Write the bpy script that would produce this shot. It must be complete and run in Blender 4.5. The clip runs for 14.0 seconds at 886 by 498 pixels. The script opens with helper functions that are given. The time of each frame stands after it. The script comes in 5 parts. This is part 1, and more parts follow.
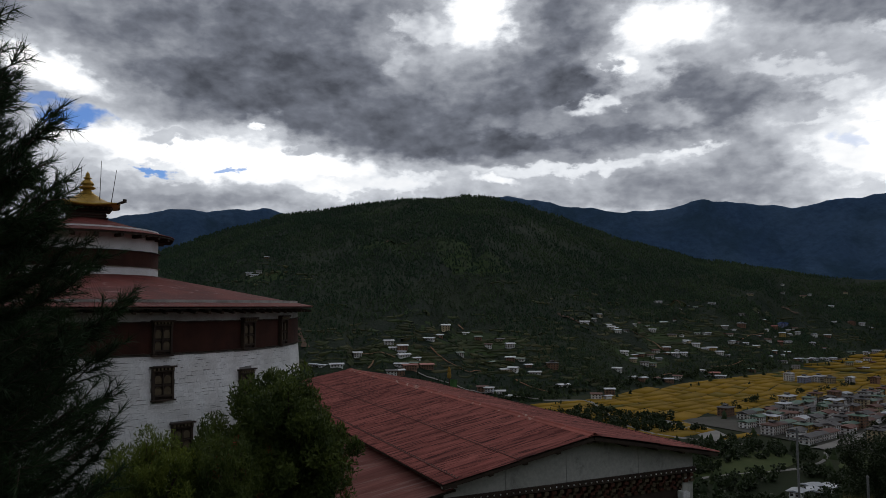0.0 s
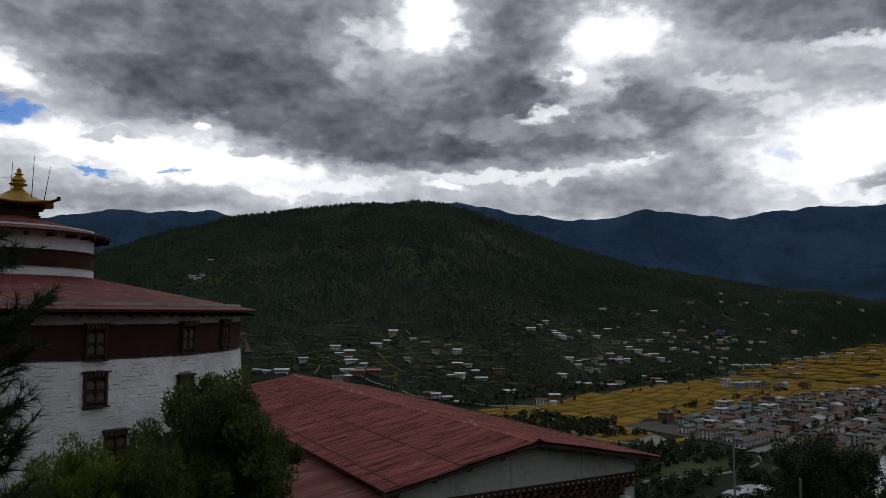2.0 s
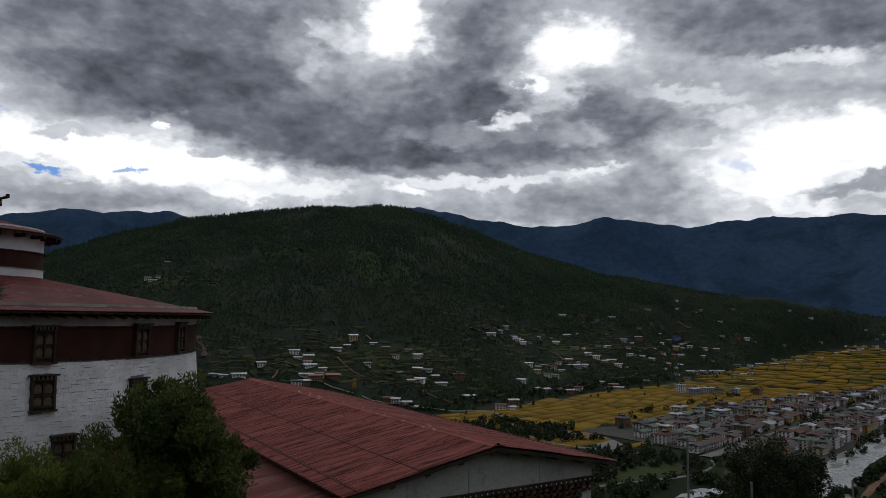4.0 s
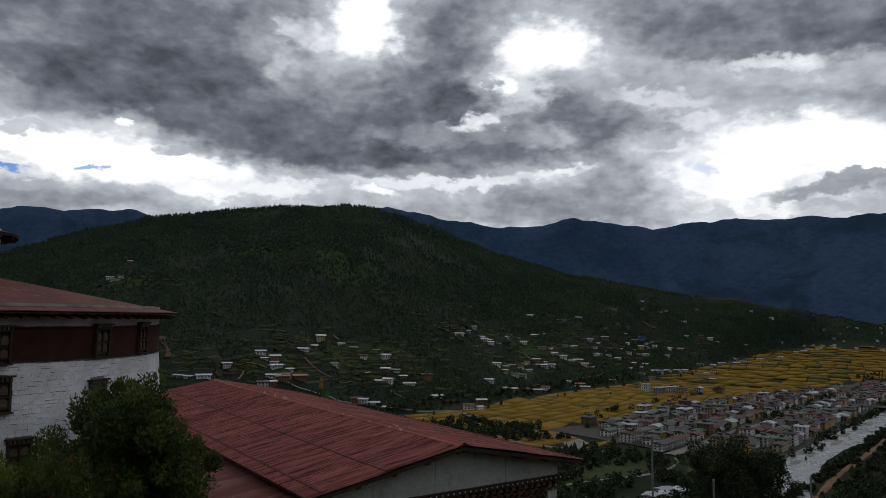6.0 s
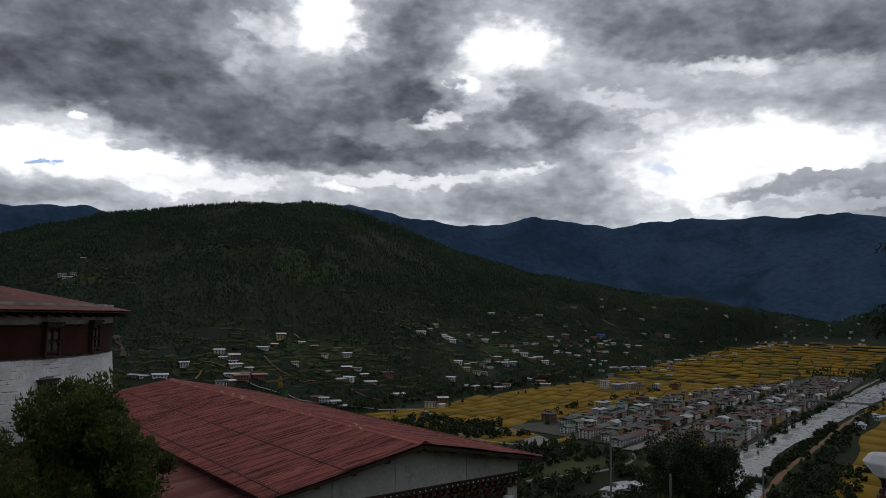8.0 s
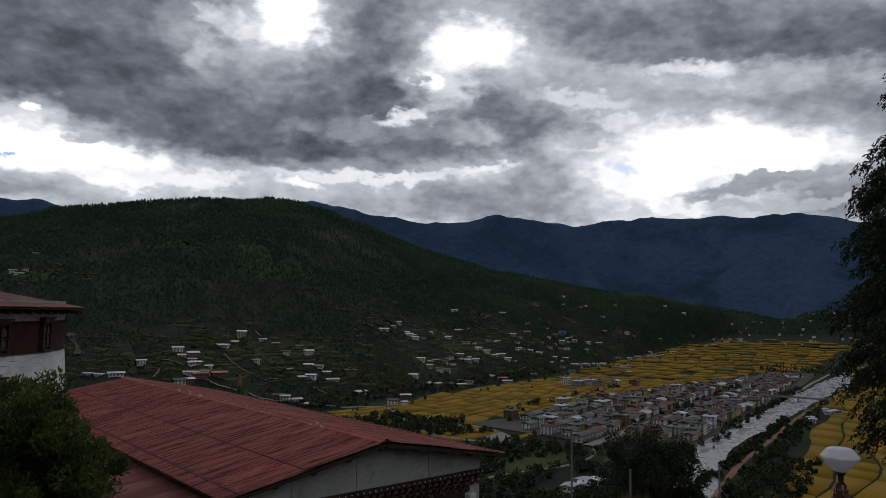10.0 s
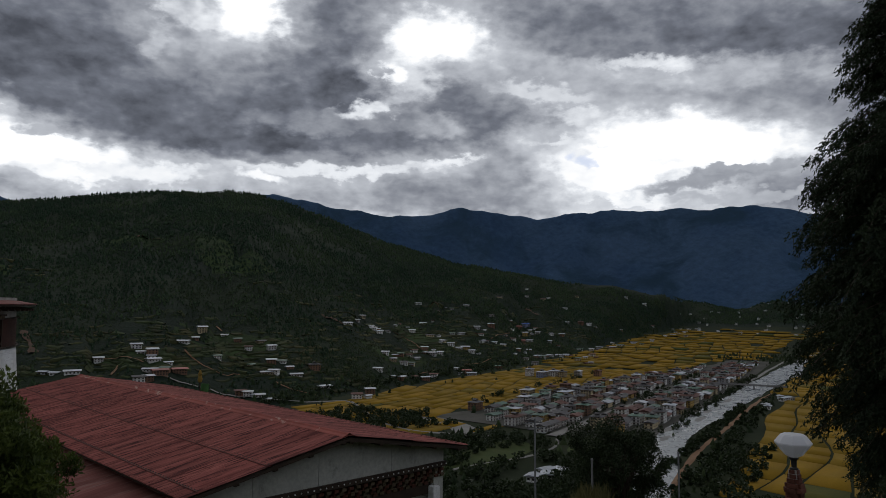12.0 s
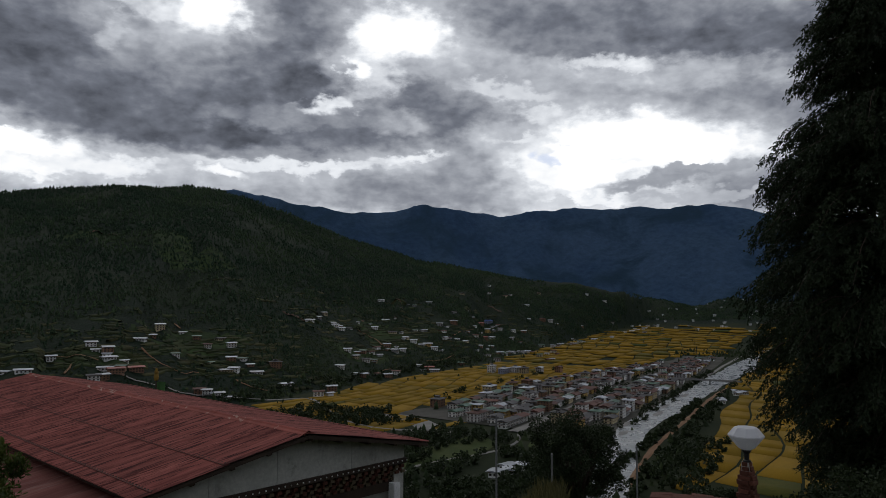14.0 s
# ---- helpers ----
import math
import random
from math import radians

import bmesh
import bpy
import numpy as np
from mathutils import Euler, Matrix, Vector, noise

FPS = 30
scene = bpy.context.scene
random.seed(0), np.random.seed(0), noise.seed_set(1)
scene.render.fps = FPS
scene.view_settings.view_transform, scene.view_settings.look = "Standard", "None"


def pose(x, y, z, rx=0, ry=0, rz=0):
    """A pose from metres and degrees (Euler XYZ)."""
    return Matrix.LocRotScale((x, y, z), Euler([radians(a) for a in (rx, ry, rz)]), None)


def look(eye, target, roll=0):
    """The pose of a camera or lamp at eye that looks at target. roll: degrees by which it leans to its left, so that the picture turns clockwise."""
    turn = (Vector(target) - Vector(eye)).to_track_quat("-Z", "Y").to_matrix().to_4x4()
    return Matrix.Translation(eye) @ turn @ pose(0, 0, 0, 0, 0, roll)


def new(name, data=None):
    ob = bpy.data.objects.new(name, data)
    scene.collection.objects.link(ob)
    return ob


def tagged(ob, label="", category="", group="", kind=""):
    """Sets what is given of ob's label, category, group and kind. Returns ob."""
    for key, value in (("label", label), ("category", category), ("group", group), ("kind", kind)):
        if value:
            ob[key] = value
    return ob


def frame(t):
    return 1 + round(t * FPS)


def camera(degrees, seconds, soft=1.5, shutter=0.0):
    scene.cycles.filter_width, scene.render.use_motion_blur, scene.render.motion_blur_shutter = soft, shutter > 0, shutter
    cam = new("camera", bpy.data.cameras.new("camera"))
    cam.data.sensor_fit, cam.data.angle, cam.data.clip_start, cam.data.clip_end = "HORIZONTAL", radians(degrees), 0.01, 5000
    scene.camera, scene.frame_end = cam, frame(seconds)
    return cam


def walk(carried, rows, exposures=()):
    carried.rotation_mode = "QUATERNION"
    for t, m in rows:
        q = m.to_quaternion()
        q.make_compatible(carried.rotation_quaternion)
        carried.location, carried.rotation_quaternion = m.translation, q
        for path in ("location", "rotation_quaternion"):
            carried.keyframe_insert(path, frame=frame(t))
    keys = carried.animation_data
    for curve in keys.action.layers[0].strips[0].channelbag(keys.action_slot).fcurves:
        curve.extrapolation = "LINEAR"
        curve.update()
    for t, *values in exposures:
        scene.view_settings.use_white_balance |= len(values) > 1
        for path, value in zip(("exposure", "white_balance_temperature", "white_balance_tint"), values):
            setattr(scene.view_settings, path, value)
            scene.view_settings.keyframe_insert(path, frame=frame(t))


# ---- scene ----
# The origin is the first place of the lens; x right, y ahead, z up.
cam = camera(64.61, 14.0, soft=0.75)
ROWS = [
    (0.0, 0.000, -0.000, 0.000, -0.00, 4.60, -0.00),
    (0.5, 0.013, 0.076, -0.006, -1.41, 4.60, -0.28),
    (1.0, 0.024, 0.138, -0.012, -2.44, 4.73, -0.48),
    (1.5, 0.037, 0.187, -0.019, -3.15, 4.88, -0.28),
    (2.0, 0.059, 0.240, -0.028, -4.25, 5.07, -0.44),
    (2.5, 0.084, 0.277, -0.032, -4.79, 5.29, -0.48),
    (3.0, 0.084, 0.281, -0.039, -5.59, 5.39, -0.64),
    (3.5, 0.078, 0.288, -0.048, -6.53, 5.45, -0.78),
    (6.0, 0.129, 0.370, -0.074, -10.01, 5.56, -0.88),
    (6.5, 0.143, 0.388, -0.076, -10.46, 5.50, -0.72),
    (7.0, 0.160, 0.416, -0.074, -11.48, 5.46, -0.87),
    (7.5, 0.174, 0.451, -0.080, -12.38, 5.48, -0.94),
    (8.0, 0.174, 0.485, -0.089, -13.12, 5.45, -0.81),
    (10.5, 0.245, 0.678, -0.107, -16.73, 5.17, -0.76),
    (11.0, 0.264, 0.692, -0.110, -17.35, 5.00, -0.59),
    (11.5, 0.284, 0.703, -0.110, -18.31, 4.88, -0.43),
    (12.0, 0.297, 0.716, -0.112, -19.04, 4.74, -0.27),
    (12.5, 0.315, 0.731, -0.117, -19.89, 4.67, -0.38),
    (13.0, 0.332, 0.745, -0.121, -20.51, 4.57, -0.28),
    (13.5, 0.350, 0.759, -0.124, -21.16, 4.52, -0.24),
    (14.0, 0.369, 0.772, -0.131, -22.07, 4.50, -0.25),
]
walk(cam, [(t, pose(x, y, z, 90 + pitch, roll, yaw)) for t, x, y, z, yaw, pitch, roll in ROWS])

# ---- sky and light ----
class Nodes:
    """Short hand for building node trees."""

    def __init__(self, tree):
        self.tree = tree
        tree.nodes.clear()

    def add(self, kind):
        return self.tree.nodes.new(kind)

    def vector(self, op):
        node = self.add("ShaderNodeVectorMath")
        node.operation = op
        return node

    def put(self, socket, value):
        if hasattr(value, "links"):
            self.tree.links.new(value, socket)
        else:
            socket.default_value = value

    def m(self, op, a, b=0.0, c=0.0, clamp=False):
        node = self.add("ShaderNodeMath")
        node.operation, node.use_clamp = op, clamp
        self.put(node.inputs[0], a)
        self.put(node.inputs[1], b)
        self.put(node.inputs[2], c)
        return node.outputs[0]

    def noise(self, vector, scale, detail=5.0, rough=0.55, distortion=0.0, out="Fac"):
        node = self.add("ShaderNodeTexNoise")
        self.put(node.inputs["Vector"], vector)
        node.inputs["Scale"].default_value = scale
        node.inputs["Detail"].default_value = detail
        node.inputs["Roughness"].default_value = rough
        node.inputs["Distortion"].default_value = distortion
        return node.outputs[out]

    def mix(self, fac, a, b, blend="MIX"):
        node = self.add("ShaderNodeMix")
        node.data_type, node.blend_type = "RGBA", blend
        self.put(node.inputs[0], fac)
        self.put(node.inputs[6], (*a, 1.0) if isinstance(a, tuple) and len(a) == 3 else a)
        self.put(node.inputs[7], (*b, 1.0) if isinstance(b, tuple) and len(b) == 3 else b)
        return node.outputs[2]

    def ramp(self, fac, stops):
        node = self.add("ShaderNodeValToRGB")
        ramp = node.color_ramp
        while len(ramp.elements) < len(stops):
            ramp.elements.new(0.5)
        for element, (place, value) in zip(ramp.elements, stops):
            element.position = place
            element.color = (*value, 1.0) if isinstance(value, tuple) else (value, value, value, 1.0)
        self.put(node.inputs[0], fac)
        return node.outputs[0]

    def step(self, value, low, high):
        node = self.add("ShaderNodeMapRange")
        node.interpolation_type = "SMOOTHSTEP"
        self.put(node.inputs[0], value)
        node.inputs[1].default_value, node.inputs[2].default_value = low, high
        return node.outputs[0]


def sky():
    """A broken cloud deck: masses, heaps, breaks and wisps laid over one another, with ragged edges."""
    world = bpy.data.worlds.new("world")
    scene.world = world
    world.use_nodes = True
    n = Nodes(world.node_tree)
    way = n.add("ShaderNodeTexCoord").outputs["Generated"]
    split = n.add("ShaderNodeSeparateXYZ")
    n.put(split.inputs[0], way)
    dx, dy, dz = split.outputs
    az = n.m("MULTIPLY", n.m("ARCTAN2", dx, dy), 57.2958)
    el = n.m("MULTIPLY", n.m("ARCSINE", dz), 57.2958)
    flat = n.add("ShaderNodeCombineXYZ")
    n.put(flat.inputs[0], n.m("MULTIPLY", az, 0.1))
    n.put(flat.inputs[1], n.m("MULTIPLY", el, 0.17))
    flat = flat.outputs[0]

    def offsets(scale, detail, rough):
        parts = n.add("ShaderNodeSeparateColor")
        n.put(parts.inputs[0], n.noise(flat, scale, detail, rough, out="Color"))
        return n.m("SUBTRACT", parts.outputs[0], 0.5), n.m("SUBTRACT", parts.outputs[1], 0.5)

    wide, tight = offsets(2.2, 3.0, 0.5), offsets(7.0, 8.0, 0.56)
    az2 = n.m("ADD", az, n.m("ADD", n.m("MULTIPLY", wide[0], 6.0), n.m("MULTIPLY", tight[0], 3.4)))
    el2 = n.m("ADD", el, n.m("ADD", n.m("MULTIPLY", wide[1], 2.2), n.m("MULTIPLY", tight[1], 2.0)))

    def mask(a, e, ra, re, tilt, near=0.35, far=1.75):
        c, s = math.cos(radians(tilt)), math.sin(radians(tilt))
        u, v = n.m("SUBTRACT", az2, a), n.m("SUBTRACT", el2, e)
        p = n.m("DIVIDE", n.m("ADD", n.m("MULTIPLY", u, c), n.m("MULTIPLY", v, s)), ra)
        q = n.m("DIVIDE", n.m("SUBTRACT", n.m("MULTIPLY", v, c), n.m("MULTIPLY", u, s)), re)
        return n.step(n.m("ADD", n.m("MULTIPLY", p, p), n.m("MULTIPLY", q, q)), far, near)

    def lay(under, fac, value):
        return n.m("ADD", under, n.m("MULTIPLY", fac, n.m("SUBTRACT", value, under)))

    total = n.m("ADD", 0.58, n.m("MULTIPLY", n.step(el, 14.0, 9.0), 0.16))
    for a, e, ra, re, tilt, value in DECK + EAST + LOW:
        total = lay(total, mask(a, e, ra, re, tilt, 0.1, 2.1), value)
    for a, e, ra, re, tilt, value in HEAPS:
        total = lay(total, mask(a, e, ra, re, tilt, 0.15, 1.9), value)
    billow = n.m("SUBTRACT", n.noise(flat, 2.8, 6.0, 0.47, 0.3), 0.5)
    fine = n.m("SUBTRACT", n.noise(flat, 9.0, 7.0, 0.5, 0.2), 0.5)
    total = n.m("ADD", total, n.m("ADD", n.m("MULTIPLY", billow, 0.44), n.m("MULTIPLY", fine, 0.12)))
    # thin, lit cloud round the breaks, then the breaks themselves
    for a, e, ra, re, tilt, value in BREAKS + GAPS:
        total = n.m("MAXIMUM", total, lay(total, n.m("MULTIPLY", mask(a, e, ra + 0.7, re + 0.45, tilt, 0.0, 4.0), 0.55), value * 0.86))
    for a, e, ra, re, tilt, value in BREAKS + GAPS:
        total = lay(total, mask(a, e, ra, re, tilt, 0.15, 2.0), value)
    for a, e, ra, re, tilt, value in WISPS:
        total = lay(total, n.m("MULTIPLY", mask(a, e, ra, re, tilt), 0.85), value)
    total = n.m("ADD", n.m("ADD", n.m("MULTIPLY", total, 0.93), 0.075), n.m("MULTIPLY", fine, 0.10))
    grey = n.ramp(total, [(0.0, (0.018, 0.02, 0.026)), (0.30, (0.072, 0.079, 0.098)), (0.45, (0.158, 0.172, 0.209)),
                          (0.60, (0.300, 0.318, 0.360)), (0.75, (0.505, 0.53, 0.578)), (0.90, (0.82, 0.85, 0.895)), (1.0, (1.08, 1.08, 1.08))])
    nishita = n.add("ShaderNodeTexSky")
    nishita.sky_type, nishita.sun_disc = "NISHITA", False
    nishita.sun_elevation, nishita.sun_rotation = SUN_EL, SUN_AZ
    blue = n.vector("SCALE")
    n.put(blue.inputs[0], n.mix(1.0, nishita.outputs[0], (0.42, 0.68, 1.2), "MULTIPLY"))
    blue.inputs[3].default_value = 0.065
    colour = grey
    for a, e, ra, re, tilt, value in BLUE:
        colour = n.mix(n.m("MULTIPLY", mask(a, e, ra, re, tilt, 0.2, 1.6), value), colour, blue.outputs[0])
    back = n.add("ShaderNodeBackground")
    n.put(back.inputs[0], colour)
    back.inputs[1].default_value = 1.0
    n.put(n.add("ShaderNodeOutputWorld").inputs[0], back.outputs[0])


SUN_EL, SUN_AZ = radians(38), radians(6)
# parts of the deck: bearing, elevation, half sizes and tilt in degrees, lightness
DECK = [
    (-16.8, 20.8, 16.2, 4.88, 5, 0.44), (-8.6, 17.6, 15.4, 3.9, 2, 0.42), (-3.0, 14.1, 22.3, 2.78, -4, 0.37), (-27.7, 19.4, 6.3, 2.29, 9, 0.52),
    (-14.1, 17.7, 7.5, 1.91, 4, 0.31), (-17.7, 21.4, 8.6, 1.61, 6, 0.39), (3.1, 13.3, 10.6, 1.58, -1, 0.33), (18.0, 13.2, 7.2, 1.38, 2, 0.43),
    (12.4, 20.0, 5.9, 4.61, -4, 0.46), (-1.1, 20.6, 4.7, 3.2, 0, 0.6), (-23.7, 14.3, 6.7, 1.64, -6, 0.5),
]
HEAPS = [
    (10.2, 21.4, 5.1, 3.83, -3, 0.45), (10.1, 17.5, 4.8, 1.64, -3, 0.31), (6.9, 19.4, 2.3, 2.14, -2, 0.4), (11.5, 22.1, 3.2, 2.06, -4, 0.4),
    (-2.8, 22.1, 1.3, 1.26, 1, 0.78), (-0.7, 21.5, 1.4, 0.68, 0, 0.82), (-4.0, 19.3, 1.2, 0.95, 1, 0.7), (16.2, 18.4, 2.0, 1.88, -5, 0.78),
    (12.8, 15.9, 2.7, 0.60, 7, 0.80), (21.6, 15.7, 4.9, 0.91, 0, 0.42), (18.0, 14.7, 3.4, 0.94, -5, 0.62), (10.1, 14.7, 7.3, 0.79, 2, 0.50),
]
EAST = [
    (38.8, 21.2, 15.1, 2.33, -6, 0.41), (46.1, 19.5, 6.9, 1.86, -8, 0.36), (32.6, 20.7, 4.1, 1.08, -4, 0.46), (38.7, 17.7, 12.2, 1.33, -5, 0.68),
    (35.3, 19.0, 3.1, 0.5, -4, 0.84), (36.6, 15.8, 11.1, 1.02, -4, 0.53), (47.4, 14.5, 5.6, 1.91, -7, 0.44), (22.9, 19.6, 2.8, 0.95, -1, 0.6),
    (20.5, 16.8, 3.3, 1.06, 0, 0.43), (22.9, 15.0, 5.6, 1.16, 6, 0.43), (27.3, 16.3, 1.9, 1.32, -2, 0.62), (28.0, 13.8, 2.8, 1.25, -2, 0.52),
    (29.4, 15.3, 1.8, 0.79, -2, 0.82),
]
LOW = [
    (-15.2, 8.9, 14.1, 1.6, 2, 0.63), (-18.6, 8.6, 7.1, 0.96, 3, 0.53), (10.0, 9.6, 9.9, 1.45, -2, 0.61), (20.8, 9.3, 8.9, 1.63, -3, 0.54),
    (29.8, 9.3, 6.3, 1.18, -1, 0.57), (46.5, 9.3, 4.9, 2.05, -4, 0.48), (25.2, 11.6, 4.2, 1.27, -1, 0.51), (27.5, 11.9, 4.4, 2.02, -6, 0.63),
]
BREAKS = [
    (-29.8, 16.5, 3.7, 1.15, -13, 1.02), (-27.5, 12.5, 1.5, 0.8, 6, 1.0), (-21.6, 11.9, 5.3, 1.1, -3, 1.03), (-16.1, 11.1, 6.5, 1.14, -5, 1.03),
    (-10.4, 11.4, 5.0, 0.9, -8, 1.0), (-9.0, 9.6, 3.2, 0.45, 1, 0.96), (-3.9, 10.1, 3.7, 0.5, 1, 0.92), (4.0, 10.2, 1.9, 0.41, -1, 0.95),
    (10.0, 11.1, 7.7, 0.45, 1, 0.88), (19.2, 11.9, 2.1, 0.42, 4, 0.9), (3.0, 23.0, 2.6, 2.0, -1, 1.06), (18.4, 21.6, 3.7, 1.75, -6, 1.06),
    (-14.8, 13.7, 0.7, 0.39, 3, 1.0),
]
GAPS = [
    (38.2, 12.7, 7.0, 1.98, -4, 1.1), (33.0, 10.7, 3.8, 1.6, 10, 1.08), (30.3, 10.1, 1.6, 0.81, -1, 0.95), (34.5, 8.4, 3.9, 0.36, -2, 0.92),
    (29.7, 11.1, 1.6, 1.19, -6, 0.95), (32.3, 8.6, 0.8, 0.47, -5, 0.95), (29.2, 13.3, 2.3, 0.4, -2, 0.86), (14.9, 18.7, 1.0, 0.95, 2, 0.98),
    (27.7, 17.1, 4.1, 0.55, -8, 0.8),
]
WISPS = [
    (40.6, 9.8, 5.3, 0.56, 10, 0.55), (43.8, 8.5, 5.8, 0.38, 1, 0.68), (-21.6, 12.7, 2.4, 0.42, 5, 0.72), (-23.6, 10.6, 2.4, 0.34, 5, 0.86),
    (36.5, 11.5, 2.2, 0.31, -3, 0.92), (-11.3, 12.3, 1.8, 0.36, 2, 0.66), (-20.3, 9.1, 2.5, 0.52, 3, 0.64), (42.7, 10.4, 2.8, 0.34, 6, 0.62),
]
BLUE = [
    (-28.4, 13.4, 2.2, 0.75, -1, 1), (-30.4, 14.5, 1.4, 0.39, -4, 0.8), (-22.7, 10.3, 1.4, 0.3, -10, 1), (-17.4, 10.8, 0.6, 0.17, 3, 0.8),
    (30.8, 11.5, 1.2, 0.67, -2, 0.35),
]
sky()

sun = new("sun", bpy.data.lights.new("sun", "SUN"))
sun.data.energy, sun.data.angle, sun.data.color = 0.35, radians(25), (1.0, 0.96, 0.9)
sun.matrix_world = look((0, 0, 100), (-100 * math.sin(SUN_AZ) * math.cos(SUN_EL), -100 * math.cos(SUN_AZ) * math.cos(SUN_EL), 100 - 100 * math.sin(SUN_EL)))
scene.view_settings.exposure = 0.0


# ---- materials ----
def surface(name, base, other, scale=1.0, fine=20.0, rough=0.8, metal=0.0, bump=0.3, depth=0.01, grain=0.7, per_object=0.0, per_island=0.0, spec=0.3, stain=None, stain_at=(0.55, 0.75), stain_scale=0.4, stretch=(1, 1, 1), turn=0.0, streak=None, streak_scale=1.0):
    """A weathered surface: two scales of colour variation, optional stains, fine relief."""
    mat = bpy.data.materials.new(name)
    mat.use_nodes = True
    n = Nodes(mat.node_tree)
    geo = n.add("ShaderNodeNewGeometry")
    place = n.add("ShaderNodeMapping")
    place.vector_type = "TEXTURE"
    place.inputs["Scale"].default_value = tuple(1 / v for v in stretch)
    place.inputs["Rotation"].default_value = (0, 0, radians(turn))
    n.put(place.inputs[0], geo.outputs["Position"])
    place = place.outputs[0]
    big = n.step(n.noise(place, scale, 4.0), 0.35, 0.68)
    small = n.noise(place, fine, 4.0, 0.65)
    colour = n.mix(big, base, other)
    shade = n.m("MAXIMUM", n.m("ADD", n.m("MULTIPLY", small, grain), 1.0 - grain / 2), 0.1)
    if per_object:
        shade = n.m("MULTIPLY", shade, n.m("ADD", n.m("MULTIPLY", n.add("ShaderNodeObjectInfo").outputs["Random"], per_object), 1.0 - per_object / 2))
    if per_island:
        shade = n.m("MULTIPLY", shade, n.m("ADD", n.m("MULTIPLY", geo.outputs["Random Per Island"], per_island), 1.0 - per_island / 2))
    scaled = n.vector("SCALE")
    n.put(scaled.inputs[0], colour)
    n.put(scaled.inputs[3], shade)
    colour = scaled.outputs[0]
    if streak:
        run = n.step(n.noise(place, streak_scale, 6.0, 0.66, 0.15), 0.49, 0.56)
        colour = n.mix(n.m("MULTIPLY", run, n.step(n.noise(place, streak_scale * 0.16, 3.0), 0.3, 0.6)), colour, streak)
    if stain:
        patch = n.step(n.noise(place, stain_scale, 7.0, 0.65, 0.5), *stain_at)
        colour = n.mix(patch, colour, stain)
    b = n.add("ShaderNodeBsdfPrincipled")
    n.put(b.inputs["Base Color"], colour)
    n.put(b.inputs["Roughness"], n.m("ADD", n.m("MULTIPLY", small, 0.25), rough - 0.12, clamp=True))
    b.inputs["Metallic"].default_value = metal
    b.inputs["Specular IOR Level"].default_value = spec
    if bump:
        bm = n.add("ShaderNodeBump")
        bm.inputs["Strength"].default_value = bump
        bm.inputs["Distance"].default_value = depth
        n.put(bm.inputs["Height"], small)
        n.put(b.inputs["Normal"], bm.outputs[0])
    n.put(n.add("ShaderNodeOutputMaterial").inputs[0], b.outputs[0])
    return mat


WHITEWASH = surface("whitewash", (0.80, 0.80, 0.80), (0.70, 0.69, 0.68), 0.8, 14, 0.9, bump=0.8, depth=0.03, per_island=0.12, per_object=0.1, stain=(0.46, 0.44, 0.41), stain_at=(0.60, 0.82), stain_scale=0.9)
JOINT_GREY = surface("limewashed_joint", (0.25, 0.245, 0.235), (0.15, 0.145, 0.14), 1.6, 16, 0.95, bump=0.6, depth=0.02)
# mortar grey, also used for the shaded wall strip under the tower eave
MORTAR_AND_EAVE_SHADE = surface("mortar", (0.40, 0.385, 0.36), (0.26, 0.24, 0.22), 1.2, 18, 0.95, bump=0.6, depth=0.02)
OCHRE = surface("ochre_band", (0.055, 0.020, 0.013), (0.036, 0.014, 0.010), 0.9, 25, 0.95, bump=0.6, depth=0.015)
TIMBER = surface("dark_timber", (0.05, 0.033, 0.022), (0.03, 0.02, 0.015), 1.5, 30, 0.75, bump=0.4)
CARVED = surface("carved_timber", (0.12, 0.092, 0.055), (0.085, 0.062, 0.038), 3, 30, 0.8, bump=0.4)
RED_SHEET = surface("red_roof_sheet", (0.35, 0.112, 0.089), (0.265, 0.075, 0.060), 0.5, 2.6, 0.62, bump=0.2, grain=1.7, per_object=0.22, stain=(0.072, 0.020, 0.017), stain_at=(0.53, 0.60), stain_scale=0.9, spec=0.2, streak=(0.10, 0.022, 0.018), streak_scale=1.3, stretch=(0.6, 10.0, 1), turn=25.15)
TOWER_SHEET = surface("faded_roof_sheet", (0.16, 0.040, 0.032), (0.10, 0.026, 0.023), 0.6, 9, 0.72, bump=0.2, grain=1.0, stain=(0.25, 0.13, 0.125), stain_at=(0.57, 0.68), stain_scale=1.3, spec=0.22)
RED_RIDGE = surface("red_ridge_sheet", (0.30, 0.085, 0.066), (0.24, 0.068, 0.053), 1.5, 12, 0.8, bump=0.2, per_object=0.2, stain=(0.42, 0.27, 0.22), stain_at=(0.56, 0.63), stain_scale=2.0, spec=0.1)
GOLD = surface("gilt", (0.46, 0.29, 0.055), (0.34, 0.20, 0.04), 2, 20, 0.4, metal=0.6, bump=0.1)
PLASTER = surface("grey_plaster", (0.46, 0.46, 0.42), (0.36, 0.36, 0.325), 0.7, 10, 0.92, bump=0.4, stain=(0.13, 0.125, 0.11), stain_at=(0.54, 0.74), stain_scale=0.9)
# blue raised in both tones to carry the haze over the hill
HILL = surface("hill_ground", (0.011, 0.019, 0.012), (0.019, 0.028, 0.015), 0.005, 0.11, 0.95, grain=1.5, bump=0.8, depth=3.0, stain=(0.030, 0.042, 0.017), stain_at=(0.6, 0.72), stain_scale=0.012, spec=0.1)
